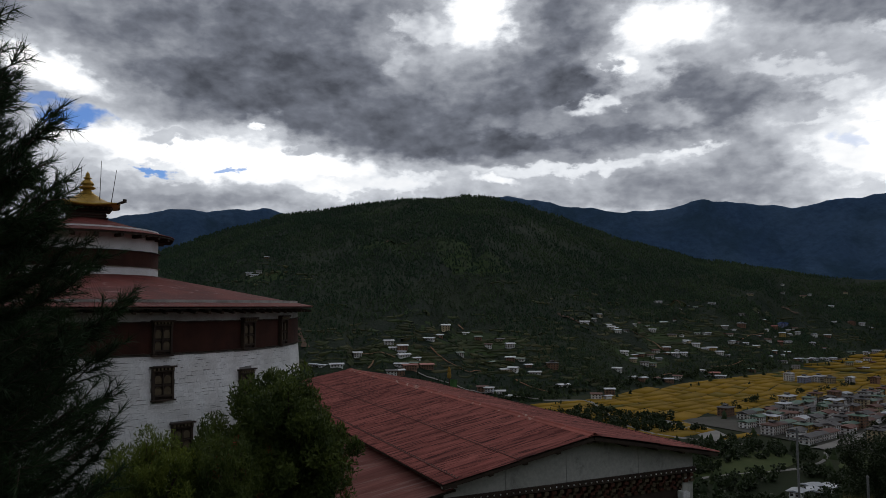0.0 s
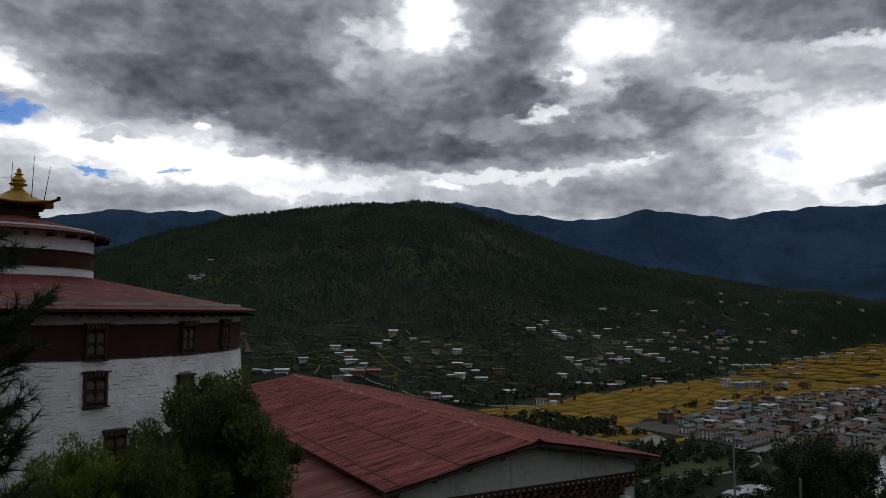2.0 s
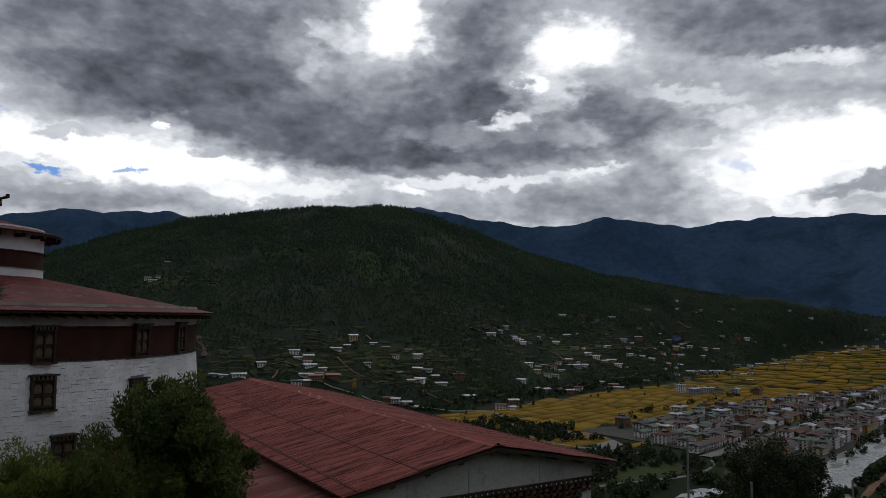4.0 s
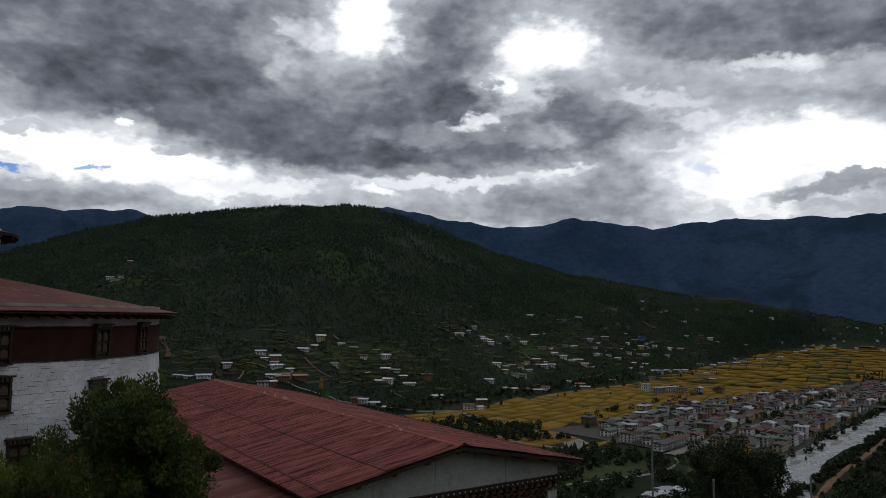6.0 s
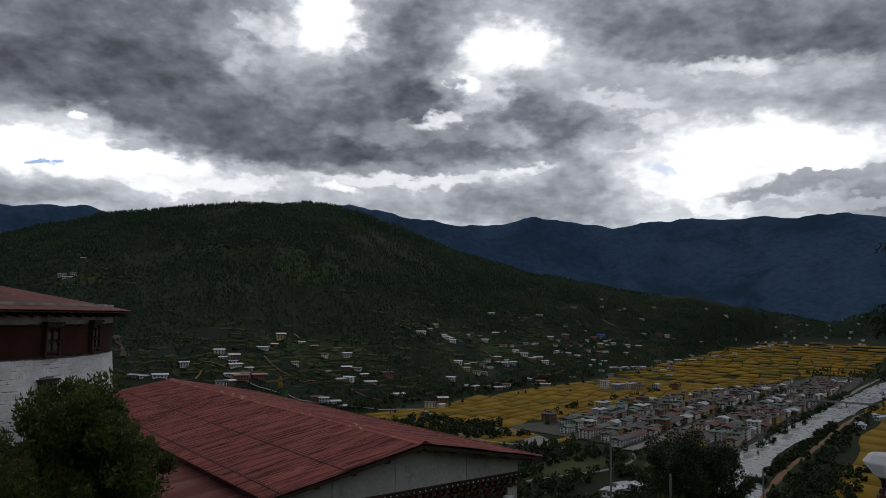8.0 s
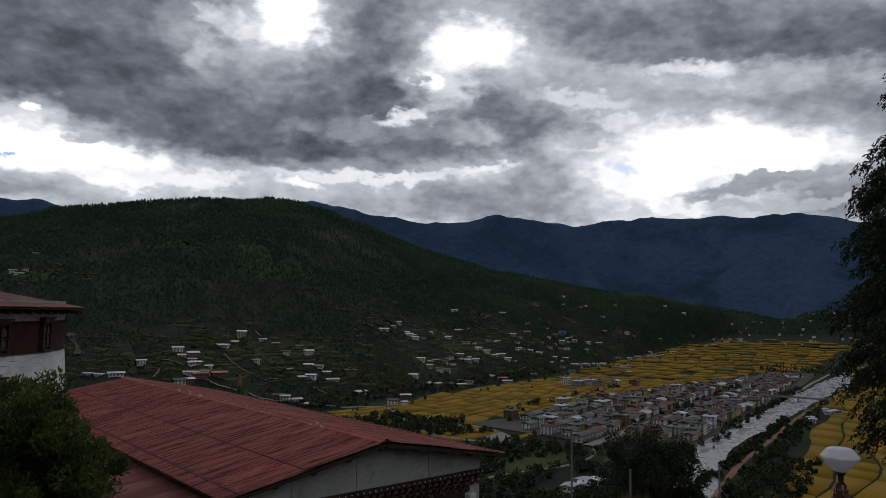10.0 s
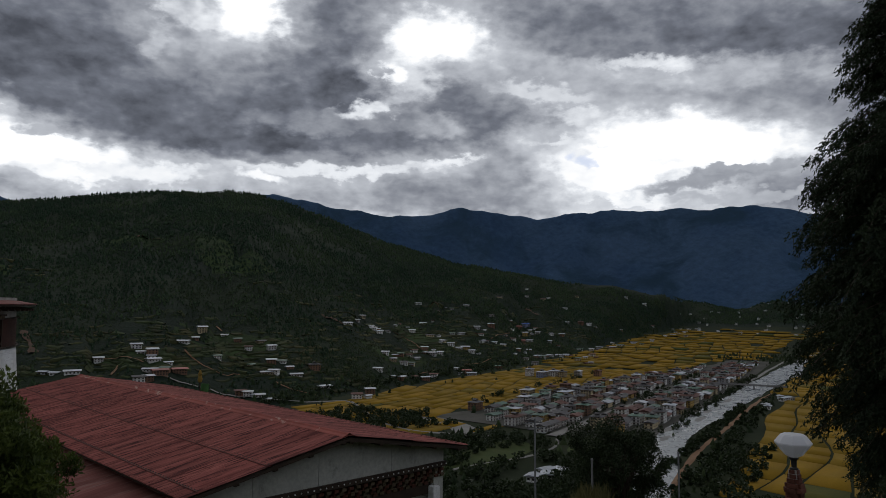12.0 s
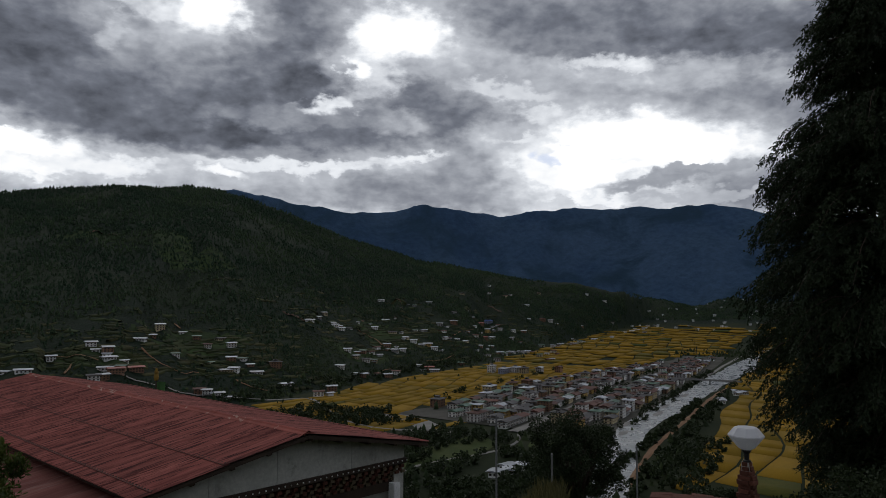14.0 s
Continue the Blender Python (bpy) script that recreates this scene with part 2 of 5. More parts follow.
GREEN_PATCH = surface("hill_meadow", (0.030, 0.050, 0.015), (0.020, 0.034, 0.012), 0.012, 0.12, 0.95, grain=1.4, bump=0.6, depth=2.0, stain=(0.014, 0.022, 0.009), stain_at=(0.5, 0.6), stain_scale=0.03, spec=0.1)
# far forest with the distance haze painted into its blue base colours
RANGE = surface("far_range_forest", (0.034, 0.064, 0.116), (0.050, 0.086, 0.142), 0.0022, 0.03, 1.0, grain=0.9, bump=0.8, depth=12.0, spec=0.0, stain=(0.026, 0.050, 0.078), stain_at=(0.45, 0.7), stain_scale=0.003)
VALLEY = surface("valley_ground", (0.014, 0.021, 0.009), (0.024, 0.030, 0.012), 0.01, 0.2, 0.95, bump=0.3, depth=0.5, spec=0.1)
TURF = surface("turf", (0.03, 0.04, 0.015), (0.06, 0.055, 0.026), 0.6, 12, 0.95, bump=0.6, depth=0.03, spec=0.1)


# ---- builders ----
def mesh_of(name, bm, *mats, smooth=False):
    data = bpy.data.meshes.new(name)
    bm.to_mesh(data)
    bm.free()
    for mat in mats:
        data.materials.append(mat)
    if smooth:
        data.polygons.foreach_set("use_smooth", [True] * len(data.polygons))
    return data


def part(name, bm, mat, parent=None, label="", smooth=False, at=None):
    """One mesh object from a bmesh (or ready mesh data), under a thing or a part."""
    data = bm if isinstance(bm, bpy.types.Mesh) else mesh_of(name, bm, mat, smooth=smooth)
    ob = new(name, data)
    if parent:
        ob.parent = parent
    if at is not None:
        ob.matrix_basis = at
    if label:
        ob["label"] = label
    return ob


def sheet(name, verts, faces, mat, parent=None, smooth=False, indices=None):
    """A mesh object from arrays."""
    data = bpy.data.meshes.new(name)
    verts, faces = np.asarray(verts, dtype=np.float32), np.asarray(faces, dtype=np.int32)
    count, size = faces.shape
    data.vertices.add(len(verts))
    data.vertices.foreach_set("co", verts.ravel())
    data.loops.add(count * size)
    data.loops.foreach_set("vertex_index", faces.ravel())
    data.polygons.add(count)
    data.polygons.foreach_set("loop_start", np.arange(0, count * size, size, dtype=np.int32))
    data.polygons.foreach_set("loop_total", np.full(count, size, dtype=np.int32))
    for one in mat if isinstance(mat, (list, tuple)) else [mat]:
        data.materials.append(one)
    if indices is not None:
        data.polygons.foreach_set("material_index", np.asarray(indices, dtype=np.int32))
    if smooth:
        data.polygons.foreach_set("use_smooth", np.ones(count, dtype=bool))
    data.update(calc_edges=True)
    data.validate()
    ob = new(name, data)
    if parent:
        ob.parent = parent
    return ob


def box(bm, x, y, z, sx, sy, sz, turn=0.0, bevel=0.0, m=None):
    """A box centred at x, y, z with sizes sx, sy, sz, turned about z by degrees."""
    place = (m or Matrix()) @ pose(x, y, z, 0, 0, turn) @ Matrix.Diagonal((sx, sy, sz, 1))
    made = bmesh.ops.create_cube(bm, size=1.0, matrix=place)
    if bevel:
        edges = list({e for v in made["verts"] for e in v.link_edges})
        bmesh.ops.bevel(bm, geom=edges, offset=bevel, segments=1, affect="EDGES")
    return bm


def prism(bm, outline, thick, m=None):
    """A flat outline in x, z given depth along y."""
    m = m or Matrix()
    front = [bm.verts.new(m @ Vector((x, -thick / 2, z))) for x, z in outline]
    back = [bm.verts.new(m @ Vector((x, thick / 2, z))) for x, z in outline]
    bm.faces.new(front)
    bm.faces.new(back[::-1])
    for i in range(len(outline)):
        j = (i + 1) % len(outline)
        bm.faces.new((front[j], front[i], back[i], back[j]))
    return bm


def lathe(bm, profile, segments=48, start=0.0, end=360.0, closed=True):
    """A profile of (radius, z) turned about z."""
    whole = end - start >= 360
    rings = []
    for k in range(segments if whole else segments + 1):
        a = radians(start + (end - start) * k / segments)
        rings.append([bm.verts.new((r * math.cos(a), r * math.sin(a), z)) for r, z in profile])
    for k in range(segments):
        one, two = rings[k], rings[(k + 1) % len(rings)]
        for i in range(len(profile) - 1):
            bm.faces.new((one[i], two[i], two[i + 1], one[i + 1]))
    return bm


def rod(bm, a, b, r0, r1=None, sides=8):
    """A tapered round bar from a to b."""
    a, b = Vector(a), Vector(b)
    m = Matrix.Translation((a + b) / 2) @ (b - a).to_track_quat("Z", "Y").to_matrix().to_4x4()
    bmesh.ops.create_cone(bm, cap_ends=True, segments=sides, radius1=r0, radius2=r0 if r1 is None else r1, depth=(b - a).length, matrix=m)
    return bm


def thing(name, label, category, group="", at=None):
    ob = new(name)
    ob.empty_display_size = 0.3
    if at is not None:
        ob.matrix_basis = at
    return tagged(ob, label, category, group)


def fbm(x, y, seed=0, octaves=5):
    """Smooth value noise on arrays, about -1 to 1."""
    total, amp, norm = np.zeros_like(x, dtype=float), 1.0, 0.0
    for o in range(octaves):
        gx, gy = np.floor(x), np.floor(y)
        fx, fy = x - gx, y - gy
        fx, fy = fx * fx * (3 - 2 * fx), fy * fy * (3 - 2 * fy)

        def lattice(i, j):
            h = np.sin(i * 127.1 + j * 311.7 + seed * 74.7 + o * 19.3) * 43758.5453
            return (h - np.floor(h)) * 2 - 1

        v = (lattice(gx, gy) * (1 - fx) + lattice(gx + 1, gy) * fx) * (1 - fy) + (lattice(gx, gy + 1) * (1 - fx) + lattice(gx + 1, gy + 1) * fx) * fy
        total += v * amp
        norm += amp
        amp *= 0.5
        x, y = x * 2.03 + 5.1, y * 2.03 - 3.7
    return total / norm

# ---- the land ----
AXIS = radians(49.5)  # bearing of the valley
FLOOR, FOOT = -115.0, 575.0
CREST_AZ = [-70, -40, -22.2, -17.3, -11.2, -4.8, 2, 4.2, 6.8, 10, 13.5, 17, 20.2, 24, 28, 32, 36.3, 39, 43, 180]
CREST_EL = [2.0, 3.0, 4.0, 6.0, 7.5, 8.55, 8.85, 8.75, 8.1, 7.0, 5.6, 4.4, 3.6, 2.8, 2.1, 1.75, 1.1, 0.5, -1.5, -3]
RANGE_AZ = [-90, -40, -25.7, -21.5, -19, -14.3, -12, -3, 5.4, 8.1, 11.7, 14.4, 18.2, 20.4, 23.6, 26.8, 29.7, 32.4, 36, 37.8, 40.3, 43.2, 45.6, 48, 60, 90]
RANGE_EL = [4, 5.5, 6.5, 7.5, 7.4, 7.8, 7.3, 8.0, 9.15, 8.5, 7.9, 7.5, 7.7, 8.3, 7.8, 7.3, 7.7, 7.9, 7.7, 7.9, 7.7, 7.9, 7.3, 6.8, 6.0, 4.0]


def smooth(v, low, high):
    u = np.clip((v - low) / (high - low), 0, 1)
    return u * u * (3 - 2 * u)


def land(x, y):
    """Height of the ground, on arrays."""
    x, y = np.asarray(x, dtype=float), np.asarray(y, dtype=float)
    d = np.hypot(x, y) + 1e-6
    az = np.degrees(np.arctan2(x, y))
    s = x * math.sin(AXIS) + y * math.cos(AXIS)
    w = y * math.sin(AXIS) - x * math.cos(AXIS)
    floor = FLOOR + 0.03 * np.maximum(0, s - 1300) + 0.6 * fbm(x / 60, y / 60, 3)
    # the hill across the valley
    d_foot = np.maximum(FOOT / np.maximum(np.sin(AXIS - np.radians(az)), 0.12), 600.0)
    d_foot = np.where(np.abs(az) > 95, 1e5, d_foot)
    d_crest = np.maximum(2350 + 12 * np.maximum(az - 3, 0), d_foot + 150)
    el = np.interp(az, CREST_AZ, CREST_EL)
    z_crest = d_crest * np.tan(np.radians(el)) + 10 * fbm(az * 0.55, az * 0 + 2, 7, 4)
    u = (d - d_foot) / (d_crest - d_foot)
    ramp = np.clip(u, 0, 1) ** 1.12
    gully = fbm(az / 3.2 + 0.6 * fbm(d / 300, az / 4, 5), d / 900, 11, 5)
    z_foot = floor
    hill = z_foot + np.maximum(z_crest - z_foot, -20) * ramp + np.clip(u, 0, 1) * np.clip(1 - u, 0, 1) * 190 * gully
    hill = hill - np.maximum(u - 1, 0) * (d_crest - d_foot) * 0.35
    z = np.where(u > 0, np.maximum(hill, floor), floor)
    # the far range
    el_r = np.interp(az, RANGE_AZ, RANGE_EL)
    z_far = 4400 * np.tan(np.radians(el_r)) + 17 * fbm(az * 0.9, az * 0 + 9, 21, 6)
    v = (d - 3250) / (4400 - 3250)
    far = floor + (z_far - floor) * np.clip(v, 0, 1) ** 1.7 + np.clip(v, 0, 1) * np.clip(1 - v, 0, 1) * 640 * fbm(az / 5, d / 700, 31, 5)
    far = far - np.maximum(v - 1, 0) * 500
    z = np.where(v > 0, np.maximum(z, far), z)
    # low wooded rises that close the far end of the valley
    rise = 92 * np.exp(-(((d - 3180) / 270) ** 2)) * (0.8 + 0.5 * fbm(az / 2.6, d / 900, 61, 4)) * smooth(az, 26, 34) * (1 - smooth(az, 70, 90))
    z = np.maximum(z, floor + rise)
    # the slope on which the lens stands, and the terrace of the buildings
    side = smooth(np.abs(az - 20), 75, 120)
    edge = 4.4 + 2.7 * smooth(az, 24, 30) * (1 - smooth(az, 40, 44))
    near = -1.75 - 0.50 * np.maximum(d - edge, 0) ** 1.0 + 0.9 * fbm(x / 9, y / 9, 41) * smooth(d, 10, 40)
    near = near * (1 - side) + side * (-1.75 + 0.25 * np.maximum(d - 6, 0))
    terrace = -9.6 + 0.2 * fbm(x / 7, y / 7, 43)
    rim = 62 - 30 * smooth(az, -9, 3)
    on = smooth(-az, -24, -16) * (1 - smooth(d, rim, rim * 1.4)) * smooth(d, 14, 24) * (1 - side)
    near = np.maximum(near, np.where(on > 0.01, near + (terrace - near) * on, -999)) * (on > 0) + near * (on <= 0)
    return np.maximum(z, near)


def height(x, y):
    return float(land(np.array([x]), np.array([y]))[0])


GREEN_PATCHES = ((28, 1575, 45, 150), (95, 1500, 50, 90), (-150, 1730, 60, 45), (-385, 1420, 60, 50), (40, 1060, 90, 70), (420, 1330, 60, 120), (-60, 930, 50, 40), (310, 1170, 60, 50))


def openness(x, y):
    """How open the hillside is: 1 within the brighter green patches."""
    x, y = np.asarray(x, dtype=float), np.asarray(y, dtype=float)
    most = np.zeros_like(x)
    for cx, cy, rx, ry in GREEN_PATCHES:
        most = np.maximum(most, np.exp(-((x - cx) / rx) ** 2 - ((y - cy) / ry) ** 2))
    return most * (1 + 0.9 * fbm(x / 55, y / 55, 67, 4))


def make_ground():
    az = np.radians(np.concatenate([np.arange(-180, -45, 5.0), np.arange(-45, 62, 0.32), np.arange(62, 180, 5.0)]))
    d = np.concatenate([[0.0], np.geomspace(1.2, 400, 120), np.geomspace(410, 4800, 240)])
    A, D = np.meshgrid(az, d)
    X, Y = D * np.sin(A), D * np.cos(A)
    Z = land(X, Y)
    n = len(az)
    i, j = np.meshgrid(np.arange(len(d) - 1), np.arange(n), indexing="ij")
    k = (j + 1) % n
    faces = np.stack([i * n + j, i * n + k, (i + 1) * n + k, (i + 1) * n + j], -1).reshape(-1, 4)[:, ::-1]
    mid_d = (D[:-1] + D[1:]).ravel() / 2
    cx, cy = (X[:-1] + X[1:]).ravel() / 2, (Y[:-1] + Y[1:]).ravel() / 2
    w = cy * math.sin(AXIS) - cx * math.cos(AXIS)
    # past this ragged edge the ground takes the painted haze blue
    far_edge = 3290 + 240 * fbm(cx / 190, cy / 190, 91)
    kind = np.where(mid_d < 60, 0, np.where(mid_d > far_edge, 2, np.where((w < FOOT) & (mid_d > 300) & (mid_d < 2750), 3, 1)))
    kind = np.where((kind == 1) & (openness(cx, cy) > 0.42), 4, kind)
    ob = sheet("ground", np.stack([X.ravel(), Y.ravel(), Z.ravel()], 1), faces, [TURF, HILL, RANGE, VALLEY, GREEN_PATCH], smooth=True, indices=kind)
    tagged(ob, "dark green wooded valley sides and distant mountains painted haze-blue", "ground", kind="structure")


make_ground()

# ---- round watch tower ----
TOWER = (-23.6, 46.0)
R_WALL, R_EAVE, R_DRUM, R_CAP = 13.8, 14.85, 4.5, 5.5


def corrugated_cone(r0, z0, r1, z1, ribs, lift=0.018, thick=0.02):
    """A cone of ribbed sheet, with its underside."""
    bm = bmesh.new()
    n = ribs * 2
    rings = []
    for level, (r, z) in enumerate(((r0, z0), ((r0 * 2 + r1) / 3, (z0 * 2 + z1) / 3), ((r0 + r1 * 2) / 3, (z0 + z1 * 2) / 3), (r1, z1))):
        ring = []
        for k in range(n):
            a = 2 * math.pi * k / n
            h = lift * (k % 2) * (0.35 + 0.65 * r / r0)
            ring.append(bm.verts.new((r * math.cos(a), r * math.sin(a), z + h)))
        rings.append(ring)
    under = [bm.verts.new((r0 * math.cos(2 * math.pi * k / n), r0 * math.sin(2 * math.pi * k / n), z0 - thick)) for k in range(n)]
    for one, two in zip(rings, rings[1:]):
        for k in range(n):
            j = (k + 1) % n
            bm.faces.new((one[k], one[j], two[j], two[k]))
    for k in range(n):
        j = (k + 1) % n
        bm.faces.new((under[k], under[j], rings[0][j], rings[0][k]))
    return bm


def ring_place(angle, radius, z):
    """A frame on the drum: x along the wall, y inwards, z up."""
    a = radians(angle)
    return pose(radius * math.cos(a), radius * math.sin(a), z, 0, 0, angle + 90)


def timber_window(tower, angle, z_top, z_bottom, width, upper=False):
    """A carved window with lintel, frame, arched lights and sill."""
    tall = z_top - z_bottom
    win = part("window", box(bmesh.new(), 0, 0.12, -tall / 2, width * 0.92, 0.16, tall * 0.96), TIMBER, tower, "dark carved timber window", at=ring_place(angle, R_WALL + 0.13 + 0.75 * max(0, -2.42 - z_top) / 9.58, z_top) @ pose(0, 0, 0, -4.0 if z_top < -2.5 else 0, 0, 0))
    frame_bm = bmesh.new()
    for side in (-1, 1):
        box(frame_bm, side * width * 0.45, -0.02, -tall / 2, width * 0.1, 0.22, tall * 0.96, bevel=0.01)
    box(frame_bm, 0, -0.02, -tall * 0.56, width * 0.06, 0.16, tall * 0.66)
    box(frame_bm, 0, -0.02, -tall * 0.57, width * 0.8, 0.15, 0.06)
    box(frame_bm, 0, -0.02, -tall * 0.86, width * 0.84, 0.17, 0.09)
    part("window_frame", frame_bm, TIMBER, win)
    lintel = bmesh.new()
    box(lintel, 0, -0.10, -0.04, width * 1.2, 0.34, 0.09, bevel=0.012)
    box(lintel, 0, -0.05, -0.26, width * 1.02, 0.24, 0.07, bevel=0.01)
    part("lintel", lintel, TIMBER, win)
    for k in range(6):
        part("dentil", box(bmesh.new(), (k - 2.5) * width * 0.175, -0.09, -0.15, width * 0.09, 0.26, 0.11), CARVED, win)
    part("sill", box(bmesh.new(), 0, -0.08, -tall + 0.02, width * 1.12, 0.3, 0.08, bevel=0.01), TIMBER, win)
    arch = bmesh.new()
    w, h = width * 0.15, tall * 0.105
    outline = [(w, -h)] + [(w * math.cos(radians(a)) * (1 + 0.12 * math.cos(radians(a * 6))), h * 0.3 + h * math.sin(radians(a)) * 0.9) for a in range(0, 181, 15)] + [(-w, -h)]
    prism(arch, outline, 0.05)
    light = mesh_of("arched_light", arch, CARVED)
    for column in (-1, 1):
        for row in (0.40, 0.72):
            part("arched_light", light, None, win, at=pose(column * width * 0.22, -0.0, -tall * row))


def make_tower():
    tower = thing("watch_tower", "round whitewashed stone watch tower with dark red band and metal roofs", "tower", at=pose(*TOWER, 0))
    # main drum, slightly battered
    # dark grey backing that shows as joints between the stones
    part("wall", lathe(bmesh.new(), [(R_WALL + 0.75, -12.0), (R_WALL + 0.0, -2.42)], 160), JOINT_GREY, tower, smooth=True)
    part("ochre_band", lathe(bmesh.new(), [(R_WALL - 0.02, -2.42), (R_WALL + 0.035, -2.42), (R_WALL + 0.035, -0.85), (R_WALL - 0.02, -0.85)], 160), OCHRE, tower, "dark red painted band")
    # white wall under the eave, its shade put into the darker grey
    part("upper_wall", lathe(bmesh.new(), [(R_WALL, -0.85), (R_WALL, 0.3)], 160), MORTAR_AND_EAVE_SHADE, tower, smooth=True)
    # ragged slate courses along the band
    for z, name in ((-2.44, "lower_course"), (-0.84, "upper_course")):
        bm = bmesh.new()
        for k in range(0, 420):
            a = k * 360 / 420
            if -100 < (a if a < 180 else a - 360) < 30:
                box(bm, 0, -0.07, random.uniform(-0.012, 0.012), random.uniform(0.12, 0.2), random.uniform(0.16, 0.24), random.uniform(0.04, 0.08), m=ring_place(a, R_WALL, z))
        part(name, bm, TIMBER, tower)
    # windows
    holes = ((-47.4, -3.06, -4.77, 1.08), (-26.5, -3.54, -5.13, 1.08), (-43.4, -5.92, -7.5, 1.08), (-47.6, -0.75, -2.55, 0.98), (-25.6, -0.68, -2.45, 1.02), (-10.0, -0.62, -2.42, 1.02), (-68.5, -0.75, -2.5, 1.0), (-68.0, -3.1, -4.8, 1.08))
    for angle, top, bottom, width in holes:
        timber_window(tower, angle, top, bottom, width)
    wall_stones(tower, holes)
    # roof over the drum
    eave = part("lower_roof", corrugated_cone(R_EAVE, -0.06, R_DRUM - 0.1, 1.93, 470), TOWER_SHEET, tower, "faded red corrugated metal roof")
    part("soffit", lathe(bmesh.new(), [(R_WALL - 0.1, 0.02), (R_EAVE - 0.06, -0.12), (R_EAVE - 0.06, -0.19), (R_WALL - 0.1, -0.06)], 160), TIMBER, eave)
    rafter = mesh_of("rafter", box(bmesh.new(), 0, -0.3, 0, 0.14, 1.25, 0.13), TIMBER)
    for k in range(120):
        a = k * 3.0
        if a < 30 or a > 250:
            part("rafter", rafter, None, eave, at=ring_place(a, R_WALL, -0.24) @ pose(0, 0, 0, 9, 0, 0))
    part("wall_plate", lathe(bmesh.new(), [(R_WALL, -0.36), (R_WALL + 0.16, -0.36), (R_WALL + 0.16, -0.27), (R_WALL, -0.27)], 120), TIMBER, eave)
    # upper drum
    part("drum_base", lathe(bmesh.new(), [(R_DRUM + 0.03, 1.7), (R_DRUM + 0.03, 2.42)], 96), WHITEWASH, tower, smooth=True)
    part("drum_band", lathe(bmesh.new(), [(R_DRUM - 0.05, 2.42), (R_DRUM + 0.02, 2.42), (R_DRUM + 0.02, 3.42), (R_DRUM - 0.05, 3.42)], 96), OCHRE, tower, "dark red painted band")
    part("drum_wall", lathe(bmesh.new(), [(R_DRUM - 0.02, 3.42), (R_DRUM - 0.02, 4.9)], 96), WHITEWASH, tower, smooth=True)
    for z in (2.43, 3.42):
        bm = bmesh.new()
        for k in range(150):
            box(bm, 0, -0.06, random.uniform(-0.008, 0.008), random.uniform(0.12, 0.19), 0.16, random.uniform(0.03, 0.05), m=ring_place(k * 2.4, R_DRUM, z))
        part("slate_course", bm, CARVED if z < 3 else TIMBER, tower)
    cap = part("upper_roof", corrugated_cone(R_CAP, 4.52, 1.0, 5.72, 190, 0.016), TOWER_SHEET, tower, "faded red corrugated metal roof")
    part("soffit", lathe(bmesh.new(), [(R_DRUM - 0.1, 4.62), (R_CAP - 0.05, 4.47), (R_CAP - 0.05, 4.38), (R_DRUM - 0.1, 4.5)], 96), TIMBER, cap)
    beam = mesh_of("roof_beam", box(bmesh.new(), 0, -0.45, 0, 0.2, 0.9, 0.2, bevel=0.01), TIMBER)
    for k in range(24):
        part("roof_beam", beam, None, cap, at=ring_place(k * 15 + 4, R_DRUM, 4.3))
    # gilt cupola
    lantern = part("lantern", box(bmesh.new(), 0, 0, 5.85, 2.2, 2.2, 0.8, 30), TIMBER, tower, "stepped dark timber lantern")
    for z, w in ((5.68, 2.5), (5.86, 2.36), (6.1, 2.42), (6.24, 2.6), (6.38, 2.85)):
        part("moulding", box(bmesh.new(), 0, 0, z, w, w, 0.08, 30, bevel=0.012), OCHRE, lantern)
    for k in range(9):
        for side in range(4):
            part("bracket", box(bmesh.new(), (k - 4) * 0.3, -1.42, 6.31, 0.1, 0.16, 0.12, m=pose(0, 0, 0, 0, 0, 30 + 90 * side)), CARVED, lantern)
    roof = bmesh.new()
    levels = ((1.95, 6.52), (1.62, 6.60), (1.25, 6.74), (0.9, 6.96), (0.55, 7.26), (0.3, 7.42))
    rings = []
    for r, z in levels:
        ring = []
        for k in range(32):
            a = 2 * math.pi * k / 32 + radians(30)
            q = abs(math.cos(a - radians(30))) ** 8 + abs(math.sin(a - radians(30))) ** 8
            rr = r / max(q, 1e-6) ** 0.125
            corner = abs(math.sin(2 * (a - radians(30)))) ** 4
            ring.append(roof.verts.new((rr * math.cos(a), rr * math.sin(a), z + 0.16 * corner * (r / 1.95) ** 3)))
        rings.append(ring)
    low = [roof.verts.new((v.co.x * 0.97, v.co.y * 0.97, v.co.z - 0.12)) for v in rings[0]]
    for one, two in zip([low] + rings, rings):
        for k in range(32):
            j = (k + 1) % 32
            roof.faces.new((one[k], one[j], two[j], two[k]))
    roof.faces.new(low[::-1])
    gilt = part("gilt_roof", roof, GOLD, tower, "gilt pagoda roof with upturned corners", smooth=True)
    for k in range(4):
        a = radians(75 + 90 * k)
        bm = bmesh.new()
        rod(bm, (2.35 * math.cos(a), 2.35 * math.sin(a), 6.6), (2.95 * math.cos(a), 2.95 * math.sin(a), 6.72), 0.07, 0.1)
        box(bm, 2.98 * math.cos(a), 2.98 * math.sin(a), 6.78, 0.16, 0.16, 0.22, 75 + 90 * k)
        part("corner_figurehead", bm, TIMBER, gilt)
